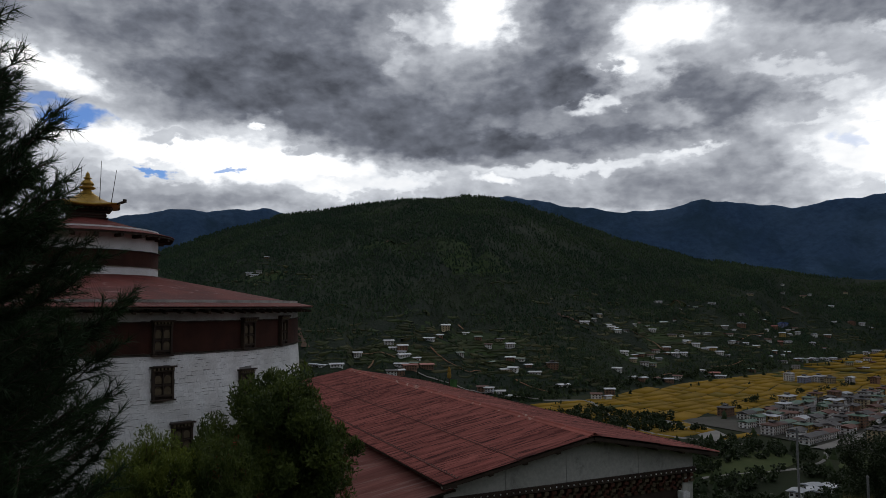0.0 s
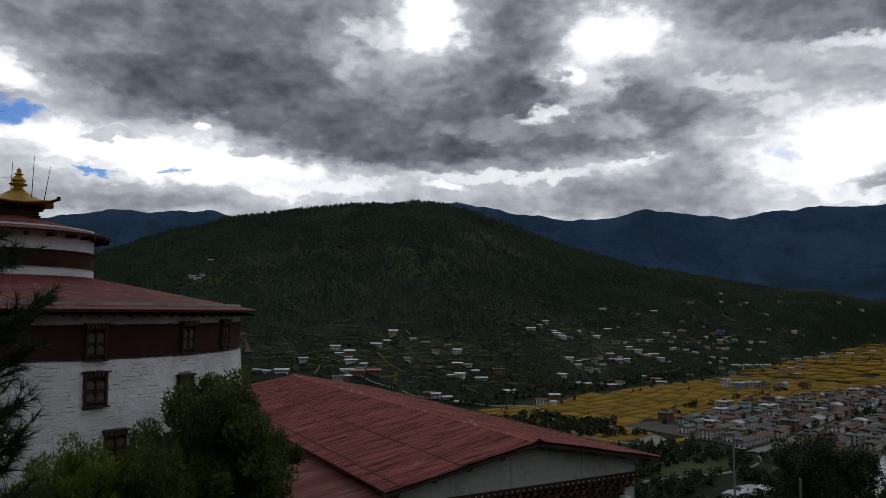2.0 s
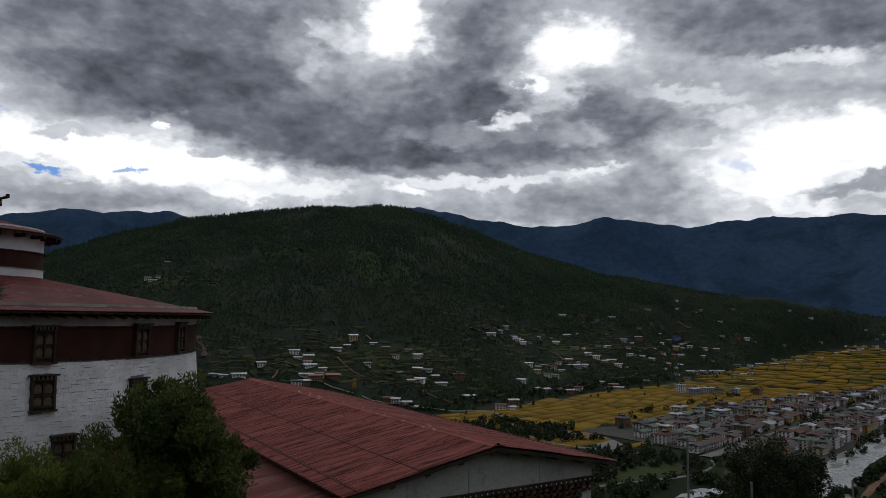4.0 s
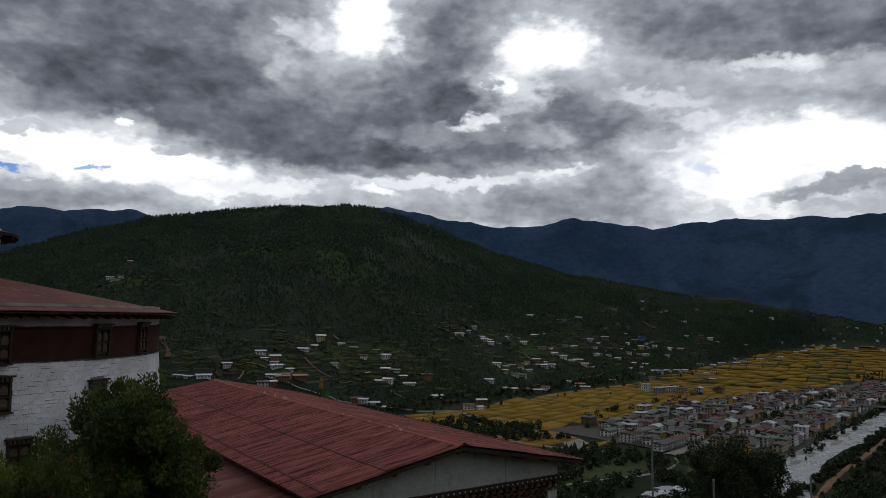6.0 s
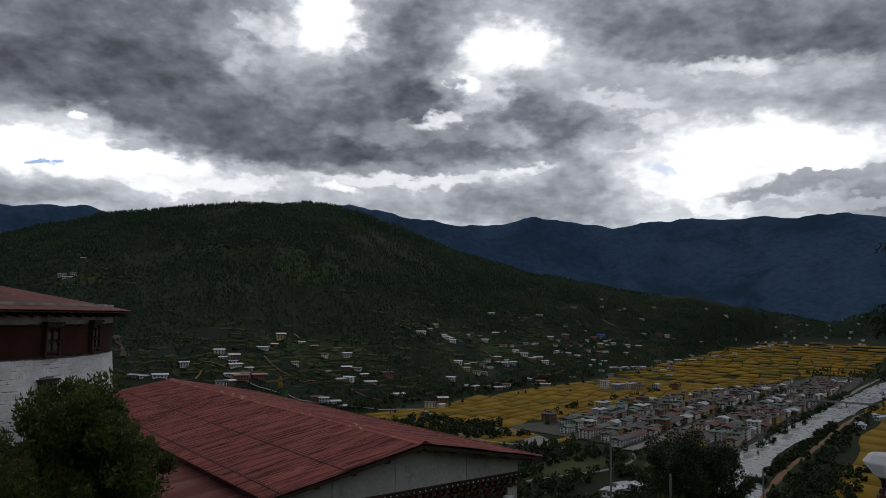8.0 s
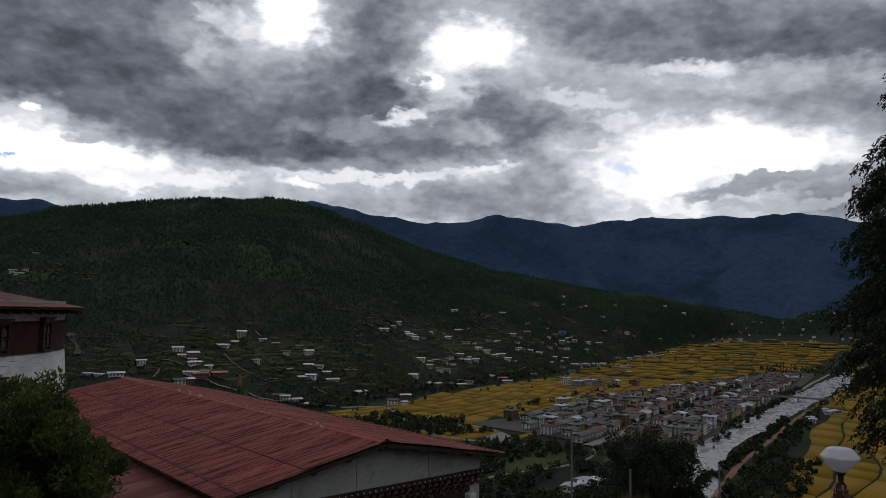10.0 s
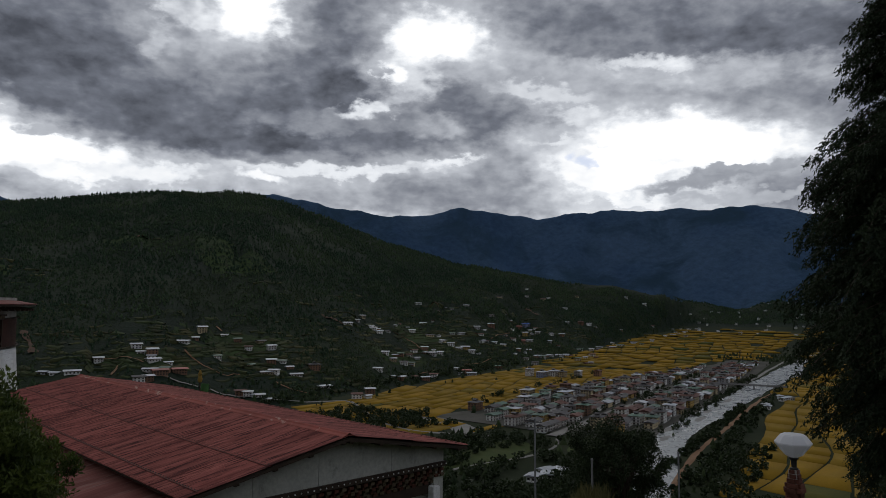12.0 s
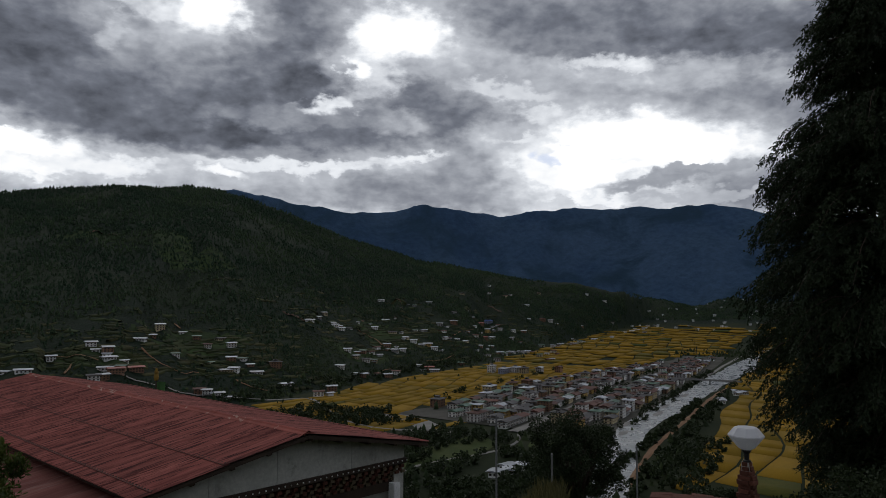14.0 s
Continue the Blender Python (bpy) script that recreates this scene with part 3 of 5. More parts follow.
    spire = [(0.42, 7.4), (0.34, 7.52), (0.2, 7.6), (0.48, 7.72), (0.52, 7.78), (0.46, 7.84), (0.24, 7.88), (0.42, 7.98), (0.36, 8.12), (0.24, 8.26), (0.13, 8.34), (0.26, 8.4), (0.26, 8.44), (0.1, 8.48), (0.17, 8.56), (0.1, 8.64), (0.15, 8.7), (0.05, 8.78), (0.0, 8.9)]
    part("finial", lathe(bmesh.new(), spire, 20), GOLD, tower, "gilt stepped finial", smooth=True)
    for x, y, z0, z1, lean in ((-1.2, -0.6, 5.6, 9.0, 0.0), (1.1, -0.5, 6.4, 9.5, 0.03), (1.75, -0.3, 6.5, 8.9, 0.3), (-0.9, 0.9, 5.6, 9.4, 0.0)):
        part("aerial", rod(bmesh.new(), (x, y, z0), (x + lean, y, z1), 0.03, 0.015, 6), TIMBER, tower)
    return tower


def stone_at(angle, z, wide, tall):
    """A pose on the battered drum, scaled to one stone."""
    batter = R_WALL + 0.75 * (-2.42 - z) / 9.58
    return ring_place(angle, batter, z) @ pose(0, 0, 0, -4.5, 0, random.uniform(-1.2, 1.2)) @ Matrix.Diagonal((wide, 0.09, tall, 1))


def wall_stones(tower, holes):
    """Whitewashed rubble courses: the stretch before the bushes as single stones, the rest joined."""
    kinds = []
    for k in range(5):
        bm = box(bmesh.new(), 0, 0, 0, 1, 1, 1)
        for v in bm.verts:
            v.co.x += random.uniform(-0.05, 0.05)
            v.co.z += random.uniform(-0.14, 0.14)
            v.co.y += random.uniform(-0.12, 0.12)
        kinds.append(mesh_of("stone", bm, WHITEWASH))
    rest = bmesh.new()
    z, single = -2.56, 0
    while z > -9.2:
        tall = random.uniform(0.10, 0.24)
        a = -100.0 + random.uniform(0, 1)
        while a < 16:
            wide = random.choice((0.14, 0.22, 0.3, 0.42, 0.6)) * random.uniform(0.8, 1.25)
            step = math.degrees(wide / (R_WALL + 0.2))
            mid, level = a + step / 2, z - tall / 2
            if not any(abs(mid - h[0]) < math.degrees(max(h[3] / 2 - wide * 0.3, 0.2) / R_WALL) and h[2] - 0.08 < level < h[1] + 0.05 for h in holes):
                place = stone_at(mid, level + random.uniform(-0.012, 0.012), wide - random.uniform(-0.012, 0.024), tall - random.uniform(-0.014, 0.022))
                if single < 290 and -52 < mid < -22 and z > -5.4:
                    part("stone", random.choice(kinds), None, tower, at=place)
                    single += 1
                else:
                    made = bmesh.ops.create_cube(rest, size=1.0, matrix=place)
            a += step
        z -= tall
    part("rubble_masonry", rest, WHITEWASH, tower)["kind"] = "stuff"


tower = make_tower()


# ---- long building with the red metal roof ----
APEX, RIDGE = Vector((4.28, 20.15, -3.67)), 22.6
LONG = pose(APEX.x, APEX.y, APEX.z, 0, 0, 25.15)  # x across the gable, y along the ridge
HALF, DROP = 4.75, 0.85


def ribbed_sheet(width, length, ribs=8, lift=0.03, thick=0.004):
    """One corrugated sheet: x across the ribs, y down the slope."""
    bm = bmesh.new()
    rows = []
    for y in (0, length):
        for low in (0, 1):
            rows.append([bm.verts.new((width * k / (ribs * 2) - width / 2, y, (lift if k % 2 else 0) - low * thick)) for k in range(ribs * 2 + 1)])
    top0, low0, top1, low1 = rows
    for k in range(ribs * 2):
        bm.faces.new((top0[k], top0[k + 1], top1[k + 1], top1[k]))
        bm.faces.new((low1[k], low1[k + 1], low0[k + 1], low0[k]))
        bm.faces.new((top1[k], top1[k + 1], low1[k + 1], low1[k]))
    return mesh_of("roof_sheet", bm, RED_SHEET)


def make_long_building():
    house = thing("long_building", "long low building with rust-red corrugated roof and grey plastered gable", "building", at=LONG)
    slope = math.hypot(HALF, DROP)
    tilt = math.degrees(math.atan2(DROP, HALF))
    bm = bmesh.new()
    for side in (-1, 1):
        box(bm, side * slope / 2, RIDGE / 2, 0, slope * 0.985, RIDGE - 0.1, 0.05, m=pose(0, 0, -0.06, 0, side * tilt, 0))
    roof = part("roof", bm, TIMBER, house, "rust-red corrugated metal roof")
    columns = 28
    wide = RIDGE / columns
    for side in (-1, 1):
        for start, end in ((0.0, 0.53), (0.50, 0.91), (0.885, 1.0)):
            data = ribbed_sheet(wide * 1.03, (end - start) * slope, 10)
            for c in range(columns):
                lift = 0.004 + 0.010 * (1 - start) + random.uniform(0, 0.006)
                local = pose(0, 0, 0, 0, side * tilt, 0) @ pose(side * start * slope, (c + 0.5) * wide, lift - (0.012 if start else 0.0), 0, 0, -90 * side) @ pose(0, 0, 0, random.uniform(-0.12, 0.12), random.uniform(-0.4, 0.4), random.uniform(-0.25, 0.25))
                part("roof_sheet", data, None, roof, at=local)
    # ridge caps
    cap_bm = bmesh.new()
    profile = [(-0.21, -0.03), (-0.17, -0.012), (-0.08, 0.01), (-0.045, 0.045), (0.0, 0.058), (0.045, 0.045), (0.08, 0.01), (0.17, -0.012), (0.21, -0.03)]
    prism(cap_bm, profile + [(x, z - 0.012) for x, z in profile[::-1]], RIDGE / 14 * 1.03)
    cap = mesh_of("ridge_cap", cap_bm, RED_RIDGE)
    for k in range(14):
        part("ridge_cap", cap, None, roof, at=pose(0, (k + 0.5) * RIDGE / 14, 0.035 + 0.005 * (k % 2), random.uniform(-0.15, 0.15), random.uniform(-1, 1), random.uniform(-0.3, 0.3)))
    # bolt heads along the laps
    bm = bmesh.new()
    for side in (-1, 1):
        for at_slope in (0.51, 0.9):
            for k in range(140):
                y = (k + 0.5) * RIDGE / 140
                place = pose(0, 0, 0, 0, side * tilt, 0)
                box(bm, side * at_slope * slope, y, 0.035, 0.03, 0.03, 0.02, m=place)
    part("roof_bolts", bm, TIMBER, roof)["kind"] = "stuff"
    # dark strips added along the laps for their shadow line and rust
    for side in (-1, 1):
        for at_slope in (0.53, 0.908):
            part("lap_strip", box(bmesh.new(), side * at_slope * slope, RIDGE / 2, 0.030, 0.035, RIDGE - 0.02, 0.016, m=pose(0, 0, 0, 0, side * tilt, 0)), RUST_AND_LAP_SHADE, roof, "dark rusty strip painted as the lap shadow line")
    # verge boards and purlin ends under the gable overhang
    for side in (-1, 1):
        part("verge_board", box(bmesh.new(), side * slope / 2, 0.03, -0.10, slope * 0.99, 0.04, 0.09, m=pose(0, 0, 0, 0, side * tilt, 0)), TIMBER, roof)
        for k in range(5):
            part("purlin", box(bmesh.new(), side * (0.15 + k * 1.08), 0.45, -0.14, 0.12, 0.85, 0.12, m=pose(0, 0, 0, 0, side * tilt, 0)), TIMBER, roof)
    # plastered gable, set back under the roof
    set_back, low = 0.62, -1.34
    for x0, x1 in ((-4.45, -2.62), (-2.6, -0.62), (-0.6, 1.98), (2.0, 4.15)):
        top = lambda x: -abs(x) * DROP / HALF - 0.12
        outline = [(x0, low), (x1, low), (x1, top(x1))] + ([(0, top(0))] if x0 < 0 < x1 else []) + [(x0, top(x0))]
        part("gable_panel", prism(bmesh.new(), outline, 0.2, m=pose(0, set_back + random.uniform(0, 0.012), 0)), PLASTER, house, "grey stained plaster")
    part("gable_backing", prism(bmesh.new(), [(-4.4, low), (4.1, low), (4.1, -0.95), (0, -0.2), (-4.4, -0.98)], 0.1, m=pose(0, set_back + 0.12, 0)), MORTAR_AND_EAVE_SHADE, house)
    # timber cornice with white studs and stepped brackets
    cornice = part("cornice", box(bmesh.new(), -0.15, set_back - 0.02, low - 0.08, 8.75, 0.3, 0.16, bevel=0.01), TIMBER, house)
    stud = bmesh.new()
    bmesh.ops.create_uvsphere(stud, u_segments=8, v_segments=5, radius=0.024)
    stud = mesh_of("stud", stud, WHITEWASH)
    for k in range(44):
        part("stud", stud, None, cornice, at=pose(-4.4 + k * 0.2, set_back - 0.17, low - 0.08))
    bracket_bm = bmesh.new()
    box(bracket_bm, 0, 0, 0, 0.15, 0.34, 0.1, bevel=0.008)
    box(bracket_bm, 0, 0.05, -0.12, 0.11, 0.24, 0.12, bevel=0.008)
    bracket = mesh_of("bracket", bracket_bm, RED_TIMBER)
    bracket_b = bracket.copy()
    bracket_b.materials[0] = CARVED
    for row in range(3):
        for k in range(34):
            part("bracket", bracket if (k + row) % 2 else bracket_b, None, cornice, at=pose(-4.35 + k * 0.255 + 0.12 * (row % 2), set_back + 0.04 + 0.1 * row, low - 0.24 - row * 0.2))
    part("bressummer", box(bmesh.new(), -0.15, set_back + 0.33, low - 0.55, 8.6, 0.4, 0.9), TIMBER, house)
    # walls below
    bm = bmesh.new()
    box(bm, -0.15, set_back + 0.5, low - 6.0, 8.4, 0.4, 10.2)
    part("end_wall", bm, PLASTER, house)
    for side in (-1, 1):
        part("side_wall", box(bmesh.new(), side * 4.05, RIDGE / 2 + 0.2, low - 7.9, 0.4, RIDGE - 0.9, 16.9), PLASTER, house)
    for x in (-4.15, 3.85):
        part("corner_post", box(bmesh.new(), x, set_back + 0.02, low - 2.75, 0.28, 0.28, 4.0, bevel=0.02), WHITEWASH, house)
    part("back_wall", box(bmesh.new(), 0, RIDGE - 0.5, low - 7.9, 8.0, 0.4, 16.9), PLASTER, house)


def coloured_sheet(data, mat):
    data.materials[0] = mat
    return data


def make_lean_to():
    shed = thing("lean_to", "lower lean-to with weathered red corrugated roof beside the long building", "shed", at=LONG)
    place = pose(-4.2, 0.9, -1.12, 0, -9, 0)
    roof = part("roof", box(bmesh.new(), -2.2, 5.2, -0.05, 4.5, 11.3, 0.05, m=place), TIMBER, shed, "weathered red corrugated roof")
    data = coloured_sheet(ribbed_sheet(0.84, 4.5, 10), PALE_SHEET)
    for c in range(14):
        part("roof_sheet", data, None, roof, at=place @ pose(0, -0.05 + c * 0.81, 0.004 * (c % 2), 0, 0, 90))
    part("wall", box(bmesh.new(), -6.2, 6.2, -4.9, 3.6, 10.2, 5.6), PLASTER, shed)


PALE_SHEET = surface("pale_roof_sheet", (0.26, 0.11, 0.09), (0.20, 0.075, 0.062), 0.5, 2.6, 0.75, bump=0.2, grain=1.2, per_object=0.2, stain=(0.32, 0.19, 0.165), stain_at=(0.5, 0.66), stain_scale=0.9, spec=0.2, stretch=(0.5, 6.0, 1), turn=25.15)
# rust tone that also paints the shadow line under each lap
RUST_AND_LAP_SHADE = surface("rust_seam", (0.085, 0.028, 0.022), (0.13, 0.04, 0.032), 4, 20, 0.85, bump=0.2)
RED_TIMBER = surface("red_timber", (0.10, 0.035, 0.022), (0.07, 0.025, 0.016), 4, 30, 0.8, bump=0.3)
make_long_building()
make_lean_to()

# ---- the valley floor ----
rng = np.random.default_rng(7)
UX, UY = math.sin(AXIS), math.cos(AXIS)


def valley(s, w):
    """Valley coordinates (along, across) to x, y."""
    return s * UX - w * UY, s * UY + w * UX


def ribbon(name, path, width, lift, mat, label, category, edge=0.0, level=None):
    """A strip that follows the ground along a path in x, y."""
    points = [Vector(p).to_2d() for p in path]
    dense = []
    for a, b in zip(points, points[1:]):
        steps = max(2, int((b - a).length / 8))
        dense += [a.lerp(b, k / steps) for k in range(steps)]
    dense.append(points[-1])
    for _ in range(6):
        dense = [dense[0]] + [(dense[i - 1] + dense[i] * 2 + dense[i + 1]) / 4 for i in range(1, len(dense) - 1)] + [dense[-1]]
    verts, faces = [], []
    for i, p in enumerate(dense):
        way = (dense[min(i + 1, len(dense) - 1)] - dense[max(i - 1, 0)]).normalized()
        across = Vector((way.y, -way.x))
        broad = width(p.x * UX + p.y * UY) if callable(width) else width
        wide = broad * (1 + edge * math.sin(i * 1.7) * 0.5 + edge * math.sin(i * 0.61))
        z = max(height(p.x, p.y), height(*(p + across * broad / 2)), height(*(p - across * broad / 2)))
        z = level(p.x * UX + p.y * UY) if level else z
        for k, side in enumerate((-0.5, -0.25, 0.25, 0.5)):
            q = p + across * wide * side
            verts.append((q.x, q.y, z + lift - (0.5 if k in (0, 3) else 0.0)))
    for i in range(len(dense) - 1):
        for k in range(3):
            faces.append((i * 4 + k, i * 4 + k + 1, i * 4 + k + 5, i * 4 + k + 4))
    ob = sheet(name, verts, faces, mat, smooth=False)
    return tagged(ob, label, category, kind="structure")


def water_material():
    mat = bpy.data.materials.new("river_water")
    mat.use_nodes = True
    n = Nodes(mat.node_tree)
    spot = n.add("ShaderNodeNewGeometry").outputs["Position"]
    foam = n.step(n.noise(spot, 0.10, 9.0, 0.7, 1.0), 0.36, 0.70)
    b = n.add("ShaderNodeBsdfPrincipled")
    n.put(b.inputs["Base Color"], n.mix(foam, (0.12, 0.132, 0.132), (0.36, 0.375, 0.375)))
    n.put(b.inputs["Roughness"], n.m("ADD", n.m("MULTIPLY", foam, 0.4), 0.18))
    bump = n.add("ShaderNodeBump")
    bump.inputs["Strength"].default_value, bump.inputs["Distance"].default_value = 0.5, 0.35
    n.put(bump.inputs["Height"], n.noise(spot, 0.5, 6.0, 0.6))
    n.put(b.inputs["Normal"], bump.outputs[0])
    n.put(n.add("ShaderNodeOutputMaterial").inputs[0], b.outputs[0])
    return mat


def field_material():
    mat = bpy.data.materials.new("rice_field")
    mat.use_nodes = True
    n = Nodes(mat.node_tree)
    geo = n.add("ShaderNodeNewGeometry")
    pick = geo.outputs["Random Per Island"]
    colour = n.ramp(pick, [(0.0, (0.22, 0.135, 0.016)), (0.3, (0.28, 0.165, 0.018)), (0.6, (0.245, 0.15, 0.02)), (0.86, (0.20, 0.13, 0.02)), (0.95, (0.12, 0.10, 0.022)), (1.0, (0.05, 0.065, 0.017))])
    patch = n.step(n.noise(geo.outputs["Position"], 0.035, 7.0, 0.65), 0.42, 0.75)
    colour = n.mix(n.m("MULTIPLY", patch, 0.4), colour, (0.17, 0.11, 0.018))
    fine = n.noise(geo.outputs["Position"], 0.9, 4.0, 0.7)
    scaled = n.vector("SCALE")
    n.put(scaled.inputs[0], colour)
    n.put(scaled.inputs[3], n.m("ADD", n.m("MULTIPLY", fine, 0.6), 0.7))
    b = n.add("ShaderNodeBsdfPrincipled")
    n.put(b.inputs["Base Color"], scaled.outputs[0])
    b.inputs["Roughness"].default_value = 0.95
    b.inputs["Specular IOR Level"].default_value = 0.1
    n.put(n.add("ShaderNodeOutputMaterial").inputs[0], b.outputs[0])
    return mat


WATER, RICE = water_material(), field_material()
GRAVEL = surface("river_gravel", (0.26, 0.25, 0.235), (0.18, 0.175, 0.165), 0.05, 0.8, 0.95, bump=0.4, depth=0.3)
EARTH = surface("earth_track", (0.17, 0.088, 0.046), (0.23, 0.14, 0.08), 0.03, 0.5, 0.95, bump=0.3, depth=0.1)
RAW_EARTH = surface("raw_red_earth", (0.085, 0.042, 0.024), (0.05, 0.032, 0.018), 0.08, 0.6, 0.95, bump=0.3, depth=0.2)
PAVED = surface("pale_road", (0.22, 0.21, 0.19), (0.17, 0.162, 0.15), 0.03, 0.6, 0.9, bump=0.1)
STONE = surface("grey_stone", (0.26, 0.255, 0.245), (0.18, 0.175, 0.17), 0.2, 2.0, 0.95, bump=0.3)
LAWN = surface("lawn", (0.038, 0.056, 0.017), (0.055, 0.068, 0.024), 0.02, 0.4, 0.95, bump=0.3, depth=0.2, spec=0.1)


def in_town(s, w):
    far = 395 - 0.165 * np.maximum(s - 640, 0)
    return (s > 610) & (s < 1600) & (w > 150) & (w < far)


def make_fields():
    """Parcels of ripe rice, low steps apart, with green bunds between."""
    verts, faces = [], []
    for s0, s1, w0, w1, ds, dw in ((470, 1300, 150, 585, 44, 21), (1300, 2150, -120, 600, 60, 27), (2150, 3150, -160, 610, 95, 44), (455, 1000, -40, 90, 46, 25), (1000, 1300, -120, 96, 52, 27)):
        nw = int((w1 - w0) / dw)
        for row in range(nw):
            s = s0 + rng.uniform(0, ds)
            while s < s1:
                long = ds * rng.uniform(0.55, 1.7)
                w = w0 + (row + 0.5) * dw
                cs = s + long / 2
                bend = 16 * math.sin(cs / 140) + 9 * math.sin(cs / 61 + w / 50)
                cw = w + bend * (1 if w0 > 0 or s0 > 1200 else 0.4)
                river = 98 < cw < 170 and s0 < 2100
                if not in_town(np.array(cs), np.array(cw)) and not river and rng.uniform() > 0.015 and cw < FOOT - 14 and s < 3000 and not (s < 575 and w0 == 150 and cw < 345):
                    inset = 0.9 + ds * 0.012
                    ring = []
                    for a, b in ((0, 0), (0.5, 0), (1, 0), (1, 1), (0.5, 1), (0, 1)):
                        ps = s + inset + (long - inset * 2) * a + (b - 0.5) * dw * 0.35
                        bend_p = 16 * math.sin(ps / 140) + 9 * math.sin(ps / 61 + (w + (b - 0.5) * dw) / 50)
                        pw = w + bend_p * (1 if w0 > 0 or s0 > 1200 else 0.4) + (b - 0.5) * (dw - inset * 1.6) + dw * 0.16 * math.sin(ps / 37 + (row + b) * 2.1) + rng.uniform(-0.5, 0.5)
                        ring.append((*valley(ps, pw), 0.0))
                    levels = [height(p[0], p[1]) for p in ring]
                    z = max(levels) + rng.uniform(0.4, 0.6)
                    if max(levels) - min(levels) > 6:
                        s += long
                        continue
                    base = len(verts)
                    verts += [(p[0], p[1], z) for p in ring] + [(p[0], p[1], z - 2.0) for p in ring]
                    faces += [(base, base + 1, base + 4, base + 5), (base + 1, base + 2, base + 3, base + 4)]
                    for k in range(6):
                        j = (k + 1) % 6
                        faces.append((base + k, base + 6 + k, base + 6 + j, base + j))
                s += long
    ob = sheet("rice_fields", verts, faces, RICE)
    tagged(ob, "ripe golden rice parcels divided by low green banks", "field", kind="stuff")


make_fields()
river_path = [valley(s, w) for s, w in ((150, 60), (330, 98), (430, 113), (500, 124), (550, 133), (620, 144), (680, 149), (750, 146), (800, 142), (900, 138), (1050, 131), (1180, 127), (1300, 114), (1400, 110), (1530, 101), (1900, 60), (2400, -40))]


def river_width(s):
    return float(np.interp(s, (500, 620, 700, 850, 1050, 1200, 1300, 1400, 1530), (27, 30, 31, 34, 36, 42, 50, 46, 30)))


ribbon("river", river_path, river_width, 0.25, WATER, "pale rushing river with white rapids and gravel bars", "river", 0.05, level=lambda s: FLOOR + 0.03 * max(0, s - 1300) + 0.75)
ribbon("river_bed", river_path, lambda s: river_width(s) + 7, 0.05, GRAVEL, "grey gravel banks of the river", "river bank", 0.06)
ribbon("dirt_track", [valley(s, w) for s, w in ((300, 74), (380, 92), (434, 102), (476, 108), (541, 112), (626, 115), (700, 113), (829, 112), (969, 110), (1085, 102))], 5, 0.5, EARTH, "orange-brown earth track along the river", "track", 0.25)
ribbon("river_road", [valley(s, w) for s, w in ((520, 176), (600, 178), (700, 176), (800, 169), (930, 164), (1067, 159), (1400, 143), (1600, 128))], 6, 0.5, PAVED, "paved road along the embankment", "road")
ribbon("valley_road", [(-60, 875), (37, 862), (73, 850), (115, 861), (157, 861), (178, 866), (175, 796), (172, 691), (190, 630), (250, 590)], 6, 0.7, PAVED, "pale paved road crossing the rice fields", "road")
ribbon("park_path", [(150, 455), (166, 477), (207, 491), (250, 502), (285, 530), (300, 560)], 3.2, 0.7, PAVED, "pale footpath through the park", "path", 0.1)
ribbon("town_street", [valley(s, w) for s, w in ((600, 240), (800, 236), (1100, 222), (1450, 190))], 12, 1.1, PAVED, "wide paved town street", "road")
ribbon("parking_ground", [valley(s, w) for s, w in ((560, 300), (600, 330), (640, 395))], 26, 0.4, PAVED, "pale open gravel ground beside the town", "car park")
for path in (((-17, 984), (-11, 960), (7, 958), (11, 929), (36, 943), (51, 944)), ((-120, 942), (-94, 939), (-61, 906)), ((-93, 878), (-89, 912)), ((93, 914), (109, 896), (141, 894)), ((351, 1307), (385, 1328), (392, 1293), (385, 1245)),
             ((317, 1060), (347, 1097), (371, 1117)), ((450, 1190), (502, 1225), (534, 1262)), ((591, 1397), (633, 1447), (689, 1496)), ((25, 1161), (33, 1133))):
    ribbon("hill_track", path, 2.2, 1.3, EARTH, "bare earth track on the hillside", "track", 0.3)
for path, wide in ((((-218, 1053), (-199, 999), (-184, 946)), 7), (((-146, 1725), (-118, 1765), (-89, 1734)), 5), (((214, 1310), (233, 1282), (243, 1249)), 6), (((901, 1873), (895, 1814), (886, 1759)), 7), (((520, 1622), (524, 1552)), 6)):
    ribbon("earth_scar", path, wide, 1.0, RAW_EARTH, "raw red-brown slip of bare earth on the hillside", "bare earth", 0.5)
for k in range(5):
    s, w = ((640, 150), (690, 158), (770, 144), (830, 147), (940, 142))[k]
    bm = bmesh.new()
    bmesh.ops.create_icosphere(bm, subdivisions=3, radius=1.0, matrix=Matrix.Diagonal((16 + 4 * k % 9, 4, 0.9, 1)))
    for v in bm.verts:
        v.co.x += 2.5 * noise.noise(v.co * 0.2)
        v.co.y += 2.0 * noise.noise(v.co * 0.3 + Vector((k, 5, 2)))
    bar = part("gravel_bar", bm, GRAVEL, at=pose(*valley(s, w), FLOOR + 0.55, 0, 0, 90 - math.degrees(AXIS)))
    tagged(bar, "low grey gravel bar in the river", "gravel bar", "river gravel bars")
